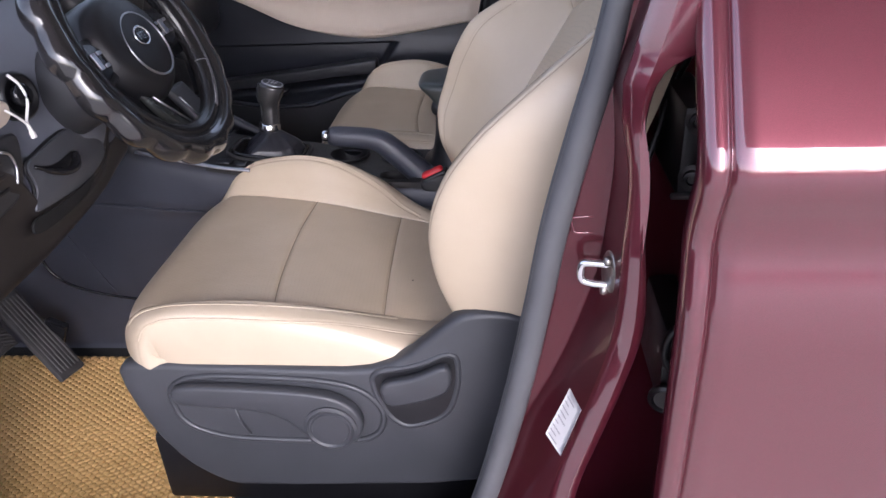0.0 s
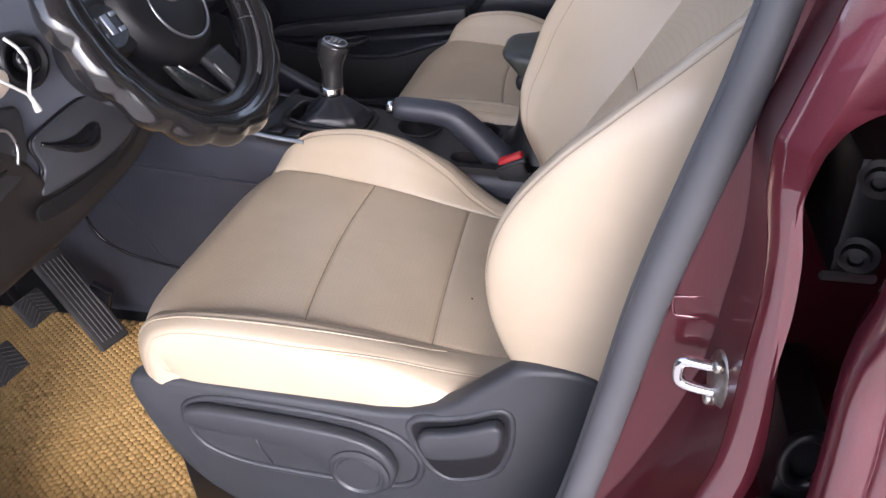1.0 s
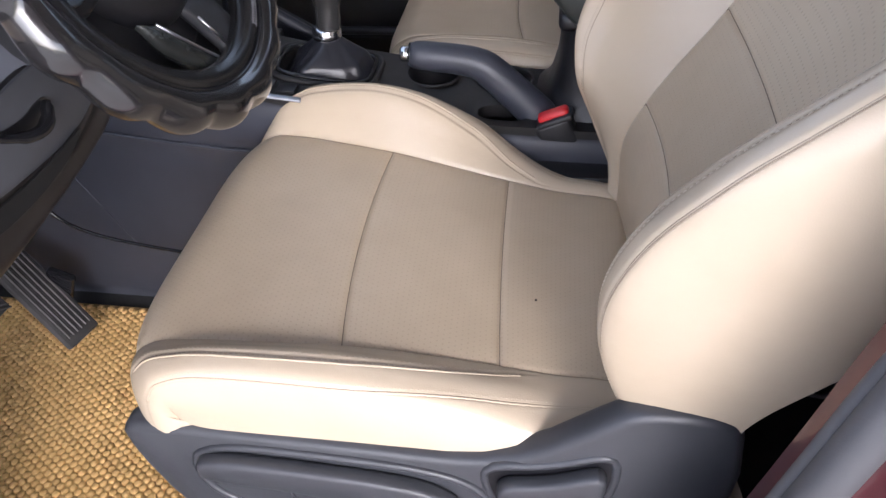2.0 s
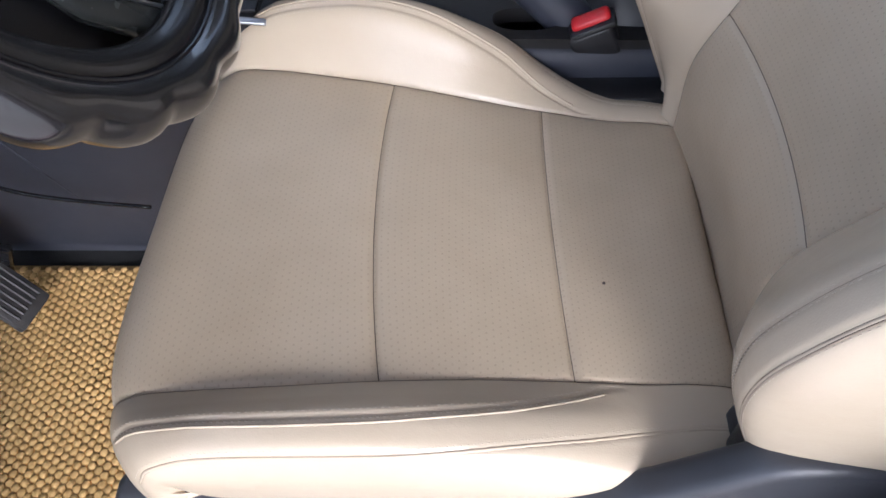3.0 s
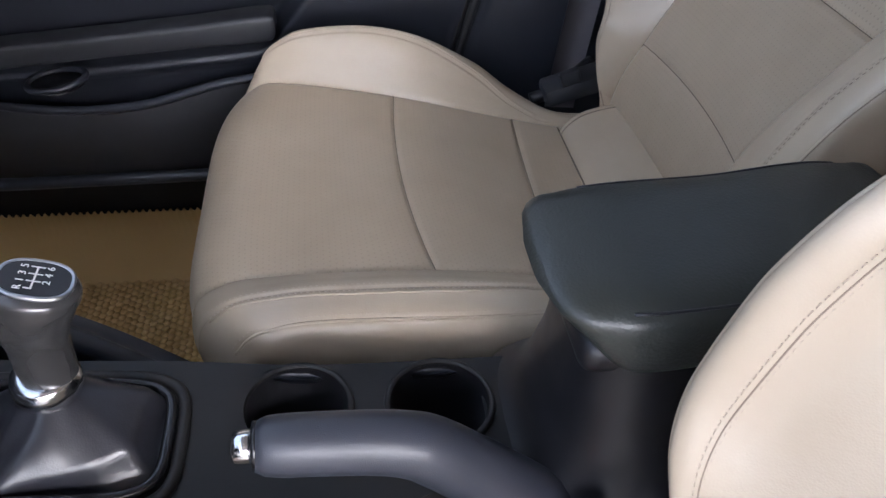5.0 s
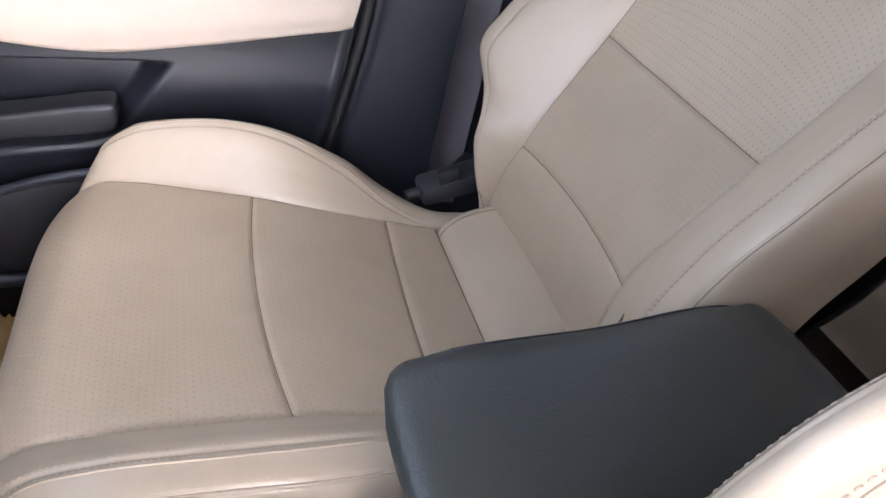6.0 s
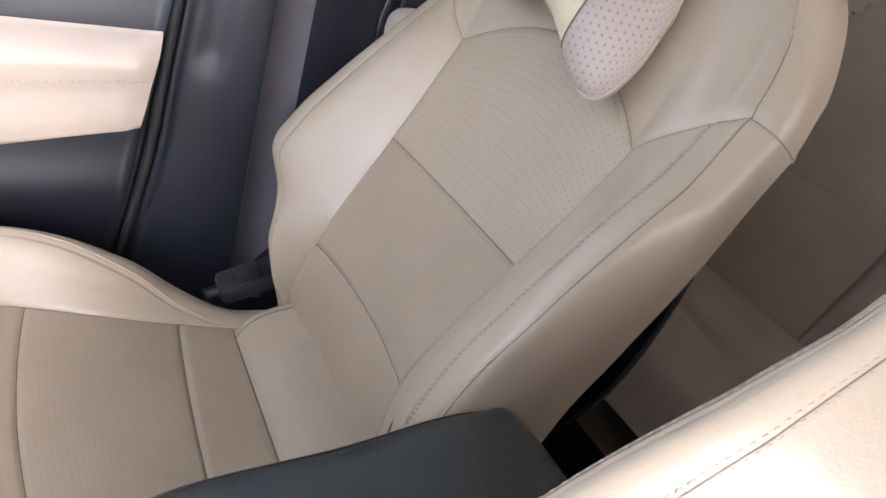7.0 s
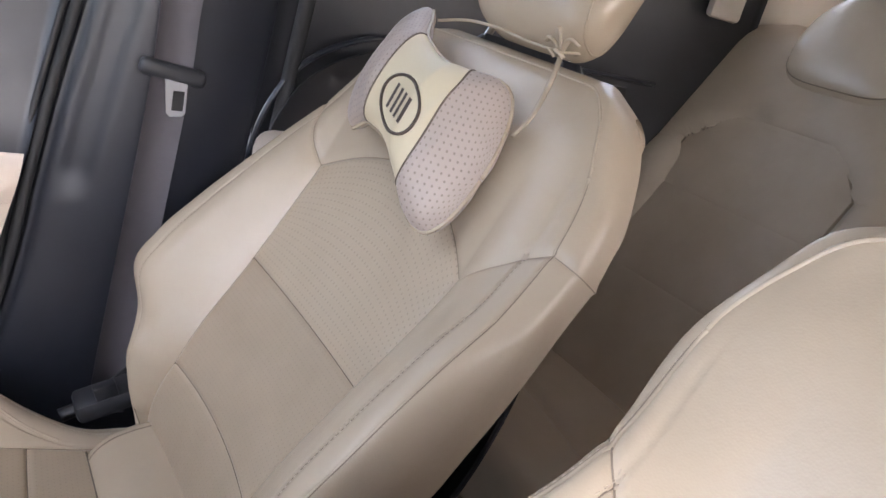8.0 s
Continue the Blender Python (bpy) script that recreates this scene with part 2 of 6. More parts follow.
def sheet(name, P, mat, parent=None, label="", uv=None, flip=False, wrap=False, crisp=None, thick=0.0):
    """A mesh from a grid of points P[i, j]. thick: closes it into a shell that is so thick."""
    nu, nv = P.shape[:2]
    idx = np.arange(nu * nv).reshape(nu, nv)
    a, b, c, d = idx[:-1, :-1], idx[1:, :-1], idx[1:, 1:], idx[:-1, 1:]
    q = np.stack([a, b, c, d], -1).reshape(-1, 4)
    if wrap:
        w = np.stack([idx[:-1, -1], idx[1:, -1], idx[1:, 0], idx[:-1, 0]], -1)
        q = np.concatenate([q, w])
    if flip:
        q = q[:, ::-1]
    V = P.reshape(-1, 3)
    faces = q.tolist()
    if thick:
        du, dv = np.gradient(P, axis=0), np.gradient(P, axis=1)
        n = np.cross(du, dv)
        n /= np.linalg.norm(n, axis=2, keepdims=True) + 1e-12
        if flip:
            n = -n
        back = (P - n * thick).reshape(-1, 3)
        k = nu * nv
        faces += [[i + k for i in f[::-1]] for f in faces]
        ring = list(idx[0, :]) + list(idx[1:, -1]) + list(idx[-1, -2::-1]) + list(idx[-2:0:-1, 0])
        for i, r in enumerate(ring):
            s = ring[(i + 1) % len(ring)]
            faces.append([s, r, r + k, s + k] if not flip else [r, s, s + k, r + k])
        V = np.concatenate([V, back])
        if uv is not None:
            uv = np.concatenate([uv.reshape(-1, 2), uv.reshape(-1, 2)])
    return solid(name, V, faces, mat, parent, label, None if uv is None else uv.reshape(-1, 2), crisp)


def box(c, size, r=0.004, seg_n=2, turn=None, bm=None):
    """A rounded block; turn: a matrix about its centre."""
    one = bmesh.new()
    bmesh.ops.create_cube(one, size=1.0)
    bmesh.ops.scale(one, vec=size, verts=one.verts)
    if r:
        bmesh.ops.bevel(one, geom=list(one.edges), offset=min(r, 0.49 * min(size)), segments=seg_n, affect="EDGES", profile=0.5)
    m = Matrix.Translation(c) @ (turn.to_4x4() if turn is not None else Matrix.Identity(4))
    bmesh.ops.transform(one, matrix=m, verts=one.verts)
    if bm is None:
        return one
    tmp = bpy.data.meshes.new("tmp")
    one.to_mesh(tmp)
    one.free()
    bm.from_mesh(tmp)
    bpy.data.meshes.remove(tmp)
    return bm


def sweep(path, radius, n=10, closed=False, flat=1.0, up=(0, 0, 1), caps=True):
    """Points and faces of a tube along a path; radius may be a list; flat squeezes it along its second axis."""
    p = np.asarray(path, float)
    k = len(p)
    r = np.full(k, radius) if np.isscalar(radius) else np.asarray(radius, float)
    tan = (np.roll(p, -1, 0) - np.roll(p, 1, 0)) if closed else np.gradient(p, axis=0)
    tan /= np.linalg.norm(tan, axis=1, keepdims=True) + 1e-12
    side = np.cross(tan, np.array(up, float))
    side /= np.linalg.norm(side, axis=1, keepdims=True) + 1e-9
    nor = np.cross(side, tan)
    a = np.linspace(0, 2 * np.pi, n, endpoint=False)
    V = (p[:, None] + r[:, None, None] * (np.cos(a)[None, :, None] * side[:, None] + flat * np.sin(a)[None, :, None] * nor[:, None])).reshape(-1, 3)
    F = []
    for i in range(k if closed else k - 1):
        for j in range(n):
            i2, j2 = (i + 1) % k, (j + 1) % n
            F.append([i * n + j, i * n + j2, i2 * n + j2, i2 * n + j])
    if caps and not closed:
        F.append(list(range(n))[::-1])
        F.append([(k - 1) * n + j for j in range(n)])
    return V, F


def prism(outline, depth_vec, r=0.003, seg_n=2):
    """A flat shape with the given 3D outline, made as thick as depth_vec, its edges rounded."""
    bm = bmesh.new()
    vs = [bm.verts.new(p) for p in outline]
    f = bm.faces.new(vs)
    res = bmesh.ops.extrude_face_region(bm, geom=[f])
    moved = [v for v in res["geom"] if isinstance(v, bmesh.types.BMVert)]
    bmesh.ops.translate(bm, vec=depth_vec, verts=moved)
    bmesh.ops.recalc_face_normals(bm, faces=bm.faces)
    if r:
        edges = [e for e in bm.edges if len(e.link_faces) == 2 and e.calc_face_angle(0) > radians(40)]
        bmesh.ops.bevel(bm, geom=edges, offset=r, segments=seg_n, affect="EDGES", profile=0.5, clamp_overlap=True)
    return bm


def lathe(profile, centre, axis, n=28):
    """A turned body: (radius, height) pairs about an axis through centre."""
    ax = Vector(axis).normalized()
    rot = ax.to_track_quat("Z", "Y").to_matrix()
    V, F = [], []
    for r, h in profile:
        for j in range(n):
            a = 2 * math.pi * j / n
            V.append(tuple(Vector(centre) + rot @ Vector((r * math.cos(a), r * math.sin(a), h))))
    for i in range(len(profile) - 1):
        for j in range(n):
            F.append([i * n + j, i * n + (j + 1) % n, (i + 1) * n + (j + 1) % n, (i + 1) * n + j])
    F.append(list(range(n))[::-1])
    F.append([(len(profile) - 1) * n + j for j in range(n)])
    return V, F


def resample(path, step):
    p = np.asarray(path, float)
    d = np.concatenate([[0], np.cumsum(np.linalg.norm(np.diff(p, axis=0), axis=1))])
    s = np.arange(step * 0.5, d[-1], step)
    return np.stack([np.interp(s, d, p[:, i]) for i in range(3)], -1)


def stitches(name, path, lift, parent, mat=None, step=0.0062, length=0.0042, width=0.0009, normals=None):
    """Single thread stitches, joined, along a path on a surface."""
    p = resample(path, step)
    if len(p) < 3:
        return None
    d = np.concatenate([[0], np.cumsum(np.linalg.norm(np.diff(np.asarray(path), axis=0), axis=1))])
    nrm = None if normals is None else np.stack([np.interp(np.arange(step * 0.5, d[-1], step), d, np.asarray(normals)[:, i]) for i in range(3)], -1)
    t = np.gradient(p, axis=0)
    t /= np.linalg.norm(t, axis=1, keepdims=True) + 1e-12
    V, F = [], []
    for i in range(len(p)):
        up = np.array(lift, float) if nrm is None else nrm[i]
        up = up / np.linalg.norm(up)
        s = np.cross(t[i], up)
        s /= np.linalg.norm(s) + 1e-12
        c = p[i] + up * 0.0002
        b = len(V)
        for e, h in ((-0.5, -0.0009), (-0.25, -0.0001), (0.25, -0.0001), (0.5, -0.0009)):
            w = width if abs(e) < 0.4 else width * 0.6
            V += [c + t[i] * e * length + s * w + up * (h - 0.0004), c + t[i] * e * length + up * (h + 0.0004), c + t[i] * e * length - s * w + up * (h - 0.0004)]
        for j in range(3):
            o = b + 3 * j
            F += [[o, o + 3, o + 4, o + 1], [o + 1, o + 4, o + 5, o + 2]]
    return solid(name, V, F, mat or THREAD, parent)

# ---- front seats ----
RC, RS = math.cos(radians(31.5)), math.sin(radians(31.5))
VB, LB = 0.168, 0.18
CUSHION = [(.045, .258), (.015, .275), (.0, .30), (.008, .335), (.04, .357), (.10, .364), (.18, .3625), (.25, .359), (.34, .346), (.42, .329), (.50, .313), (.55, .309), (.58, .300), (.592, .282), (.598, .255)]
_arc = np.concatenate([[0], np.cumsum(np.linalg.norm(np.diff(np.array(CUSHION), axis=0), axis=1))])
cushion_line = curve([(a, p) for a, p in zip(_arc, CUSHION)])
U1, U2, U_END = float(_arc[7]), float(_arc[9]), float(_arc[-1])
rise_far = curve([(0, .006), (.03, .021), (.06, .036), (.13, .056), (.22, .069), (.28, .064), (.36, .040), (.42, .016), (.48, .003), (.6, 0)])
rise_near = curve([(0, .004), (.05, .014), (.15, .027), (.3, .025), (.4, .018), (.49, .004), (.6, 0)])
bol_y = curve([(0, .168), (.2, .189), (.4, .213), (.55, .236), (.7, .256), (.82, .266), (1, .268)])
bol_h = curve([(0, 0), (.2, .42), (.4, .9), (.5, 1), (.6, .95), (.75, .6), (.9, .2), (1, 0)])
bol_d = curve([(0, 0), (.5, 0), (.7, -.008), (.82, -.028), (1, -.095)])
crest_q = curve([(0, .38), (.30, .40), (.38, .31), (.43, .18), (.47, .05), (.6, .03)])
welt_q = curve([(0, .72), (.1, .67), (.3, .65), (.42, .53), (.5, .43), (.6, .38)])


def dimple(d, depth=0.0026, width=0.0024):
    return -depth * np.exp(-(d / width) ** 2)


def cushion_at(u, v, spread=0.25):
    """The cushion's surface in the seat's own metres: x to the rear, y across, z up."""
    u, v = np.broadcast_arrays(np.asarray(u, float), np.asarray(v, float))
    inside = np.abs(v) <= VB
    q = np.clip((np.abs(v) - VB) / LB, 0, 1)
    bow = np.where(inside, 1 - (v / VB) ** 2, 0)
    w1 = np.exp(-((u - U1) / 0.07) ** 2)
    w2 = np.exp(-((u - U2) / 0.07) ** 2)
    ue = u - bow * (0.013 * w1 + 0.003 * w2) - np.where(inside, v / VB, 0) * (0.007 * w1 + (0.007 if spread > 0.1 else -0.005) * w2) + (0.006 * w1 + (0.006 if spread > 0.1 else -0.006) * w2) * inside
    p = cushion_line(np.clip(ue, 0, U_END))
    e = 1e-3
    t = cushion_line(np.clip(ue + e, 0, U_END)) - cushion_line(np.clip(ue - e, 0, U_END))
    t /= np.linalg.norm(t, axis=-1, keepdims=True)
    nx, nz = -t[..., 1], t[..., 0]
    h = np.where(v > 0, rise_far(p[..., 0]), rise_near(p[..., 0]) * (0.7 if spread < 0.1 else 1.0))
    widen = 1 + np.where(v > 0, (0.26 if spread > 0.1 else 0.38) * (1 - smoothstep(0, .40, p[..., 0])), spread * (1 - smoothstep(0, .60, p[..., 0]))) * (1 - 0.9 * q)
    wing = np.where(v > 0, VB + (bol_y(q) - VB) * (1 - 0.5 * smoothstep(.36, .5, p[..., 0])), bol_y(q))
    y = np.sign(v) * np.where(inside, np.abs(v), wing) * widen
    o = np.where(inside, -0.004 * (1 - (v / VB) ** 2), h * bol_h(q) + bol_d(q) * (1 - 0.5 * (1 - smoothstep(.04, .16, p[..., 0]))))
    ds = np.abs(np.abs(v) - VB)
    dt = np.where(inside, np.minimum(np.abs(u - U1), np.abs(u - U2)), 1)
    d = np.minimum(ds, dt)
    o = o + dimple(d) + 0.0028 * (1 - np.exp(-d / 0.016))
    dc = np.abs(q - crest_q(p[..., 0])) * LB
    o = o + np.where(inside | (p[..., 0] > 0.47), 0, dimple(dc, 0.0022, 0.0028))
    dl = np.abs(q - welt_q(p[..., 0])) * LB
    o = o + np.where(inside, 0, dimple(dl, 0.0015, 0.002))
    # soft creases where the near bolster has been sat on
    o = o + np.where(v < -VB, 0.0018 * np.sin(55 * p[..., 0] + 9 * q) * smoothstep(.33, .45, p[..., 0]) * smoothstep(.5, .8, q), 0)
    front = 1 - smoothstep(0.02, 0.2, u - 0.05)
    x = p[..., 0] + nx * o + front * 0.062 * (np.abs(y) / 0.27) ** 4
    z = p[..., 1] + nz * o
    return np.stack([x, y, z], -1)


back_line = curve([(0, (0, -.066)), (.05, (.05, -.036)), (.10, (.10, -.011)), (.15, (.15, 0)), (.31, (.31, 0)), (.46, (.46, 0)), (.58, (.58, .003)), (.66, (.657, -.004)), (.70, (.695, -.018)),
                   (.74, (.722, -.045)), (.78, (.734, -.08)), (.82, (.728, -.118)), (.86, (.70, -.13))])
back_insert = curve([(0, .168), (.06, .160), (.10, .150), (.15, .142), (.22, .147), (.31, .155), (.46, .17), (.55, .175), (.66, .172), (.74, .15), (.86, .14)])
back_half = curve([(0, .200), (.06, .208), (.12, .222), (.165, .248), (.2, .278), (.26, .300), (.35, .308), (.45, .300), (.52, .285), (.57, .271), (.62, .251), (.66, .227), (.70, .192), (.73, .160), (.78, .135), (.86, .12)])
back_rise = curve([(0, .030), (.05, .032), (.09, .036), (.12, .050), (.17, .072), (.22, .087), (.28, .094), (.33, .088), (.38, .075), (.45, .053), (.51, .030), (.56, .012), (.62, .002), (.7, -.004), (.86, 0)])
wing_y = curve([(0, 0), (.2, .29), (.35, .5), (.45, .62), (.6, .84), (.75, .95), (.9, 1.0), (1, 1.0)])
wing_h = curve([(0, 0), (.2, .52), (.35, .86), (.45, 1), (.55, 1.06), (.62, 1.05), (.72, .90), (.82, .62), (.9, .4), (1, .2)])
wing_d = curve([(0, 0), (.5, 0), (.6, -.003), (.75, -.020), (.9, -.060), (1, -.115)])
BV, BL = 0.16, 0.30
B2, B3, B_END = 0.312, 0.46, 0.86
CREST, FOLD = 0.45, 0.6


def recline(y, w, n):
    return np.stack([0.5 + RS * w - RC * n, y, 0.33 + RC * w + RS * n], -1)


wing_tight = curve([(0, 0), (.2, .23), (.35, .40), (.45, .50), (.55, .62), (.6, .70), (.7, .83), (.8, .92), (.9, .98), (1, 1)])
wing_top = curve([(0, 0), (.2, .25), (.4, .5), (.6, .74), (.75, .91), (.9, 1.0), (1, 1.0)])


# the driver seat's inner shoulder is fuller, its waist drawn in
shoulder_fill = curve([(0, 0), (.2, 0), (.28, -.006), (.36, -.009), (.44, -.018), (.50, -.021), (.54, -.011), (.58, .001), (.62, .010), (.66, .018), (.70, .027), (.74, .030), (.86, .03)])
near_fill = curve([(0, .052), (.06, .056), (.12, .055), (.165, .039), (.2, .016), (.26, .002), (.3, 0), (.86, 0)])
wing_slim = curve([(0, 0), (.7, 0), (.85, .06), (1, .22)])


# outer wing lines: the passenger seat's door side and inner side, the driver seat's inner side (spread, then height)
door_spread = curve([(.02, -.0716), (.08, -.0334), (.13, -.0116), (.165, -.0026), (.2, -.0019), (.25, -.0164), (.31, -.0306), (.38, -.0374), (.46, -.0378), (.53, -.0365), (.60, -.026), (.68, -.008), (.8, 0)])
door_height = curve([(.02, -.0355), (.08, -.006), (.13, -.013), (.165, -.0297), (.2, -.0188), (.25, -.0264), (.31, -.032), (.38, -.0298), (.46, -.0223), (.53, -.0154), (.62, -.006), (.7, 0)])
inner_spread = curve([(.1, -.0194), (.2, -.0215), (.3, -.0197), (.4, -.0082), (.48, .0026), (.55, .0107), (.62, .0131), (.68, .0143), (.74, .0103), (.8, .0074)])
inner_bow = curve([(.08, .198), (.16, .184), (.24, .144), (.32, .079), (.4, -.03), (.48, -.12), (.56, -.06), (.64, 0)])
inner_drop = curve([(.08, -.0039), (.16, -.0097), (.24, -.0144), (.32, -.019), (.4, -.0218), (.48, -.028), (.56, -.012), (.64, 0)])
driver_spread = curve([(.03, .0408), (.1, .0316), (.16, .017), (.22, .0031), (.28, -.0033), (.35, -.0097), (.42, -.0029), (.48, -.0033), (.54, -.0104), (.6, -.0075), (.66, -.008), (.72, .007), (.8, .0236)])
driver_height = curve([(.03, -.0455), (.1, -.0019), (.16, 0), (.22, -.0104), (.28, -.0046), (.35, .009), (.42, .0025), (.48, .0006), (.54, -.0025), (.66, 0), (.72, .0102), (.8, .0171)])


def leaning(w, lean):
    return lean * np.clip(w - 0.45, 0, 1)


def backrest_at(u, v, low=0.146, lean=0.0, swell=0.0):
    u, v = np.broadcast_arrays(np.asarray(u, float), np.asarray(v, float))
    inside = np.abs(v) <= BV
    q = np.clip((np.abs(v) - BV) / BL, 0, 1)
    amp = smoothstep(.31, .46, u) * (1 - smoothstep(.46, .64, u))
    arch = np.where(inside, 0.065 * (1 - (v / BV) ** 2), 0.07 * np.clip(q / FOLD, 0, 1))
    sag = np.where(inside, 0.008 * (1 - (v / BV) ** 2), 0) * np.exp(-((u - low) / 0.06) ** 2)
    ue = np.clip(u + amp * arch + sag, 0, B_END)
    p = back_line(ue)
    yb, wd = back_insert(ue), back_half(ue) + np.where(v < 0, near_fill(ue), -0.020 * np.exp(-((ue - .135) / .022) ** 2))
    wd = wd + (np.where(v > 0, driver_spread(ue), 0) if swell > 0 else np.where(v > 0, door_spread(ue), inner_spread(ue)))
    side_y = np.where(v > 0, wing_y(q) + (wing_tight(q) - wing_y(q)) * (swell > 0), wing_y(q))
    if swell > 0:
        wd = wd + np.where(v > 0, shoulder_fill(ue), 0)
    else:
        side_y = side_y - wing_slim(q) * smoothstep(.10, .3, ue) * (1 - .8 * smoothstep(.44, .56, ue))
    hump = smoothstep(0, .5, q) * (1 - smoothstep(.62, 1, q)) * (v < 0) * (swell == 0)
    side_y = side_y + inner_bow(ue) * hump
    y = np.sign(v) * np.where(inside, np.abs(v) / BV * yb, yb + (wd - yb) * (side_y + (wing_top(q) - side_y) * smoothstep(.49, .66, ue)))
    n = p[..., 1] + np.where(inside, -0.010 * (1 - (v / BV) ** 2) * (1 - smoothstep(.45, .6, u)), back_rise(ue) * (wing_h(q) + np.where(v > 0, swell, 0) * np.exp(-((q - .58) / .12) ** 2)) + wing_d(q) * (1 - 0.48 * smoothstep(.26, .52, u)) * (1.0 if swell > 0 else 0.80 + .2 * smoothstep(.44, .56, u)))
    n = n + np.where(v > BV, (driver_height(ue) if swell > 0 else door_height(ue)) * smoothstep(.1, .5, q), 0)
    if swell > 0:
        n = n - 0.034 * (1 - smoothstep(.02, .15, u)) * (1 - .45 * np.clip(v / BV, 0, 1) ** 2) * (1 - .5 * smoothstep(.1, .6, q))
    n = n - np.where(v < 0, 0.045 * (1 - smoothstep(.0, .10, u)) * smoothstep(.15, .55, q), 0)
    n = n + inner_drop(ue) * hump
    dv = np.where(u < B3, np.abs(np.abs(v) - BV), 1)
    dt = np.where(inside, np.minimum(np.abs(u - low), np.abs(u - B2)), 1)
    d = np.minimum(np.minimum(dv, dt), np.where(q < CREST, np.abs(u - B3), np.abs(u - B3)))
    n = n + dimple(d) + 0.003 * (1 - np.exp(-d / 0.018))
    crest = CREST + (.03 if swell > 0 else 0)
    dc = np.minimum(np.abs(q - crest), np.abs(q - FOLD)) * BL
    n = n + np.where(inside, 0, dimple(dc, 0.002, 0.0026)) * (1 - smoothstep(.56, .62, u))
    return recline(y + leaning(p[..., 0], lean), p[..., 0], n)


def sewn(name, f, us, vs, at, parent, out):
    """A row of stitches along a line of the surface f, standing on it."""
    us, vs = np.broadcast_arrays(us, vs)
    p = f(us, vs)
    e = 0.004
    n = np.cross(f(us + e, vs) - f(us - e, vs), f(us, vs + e) - f(us, vs - e))
    n /= np.linalg.norm(n, axis=1, keepdims=True) + 1e-12
    n *= np.sign(n @ np.array(out, float))[:, None]
    stitches(name, p + at, None, parent, step=0.0056, length=0.0036, width=0.0005, normals=n)


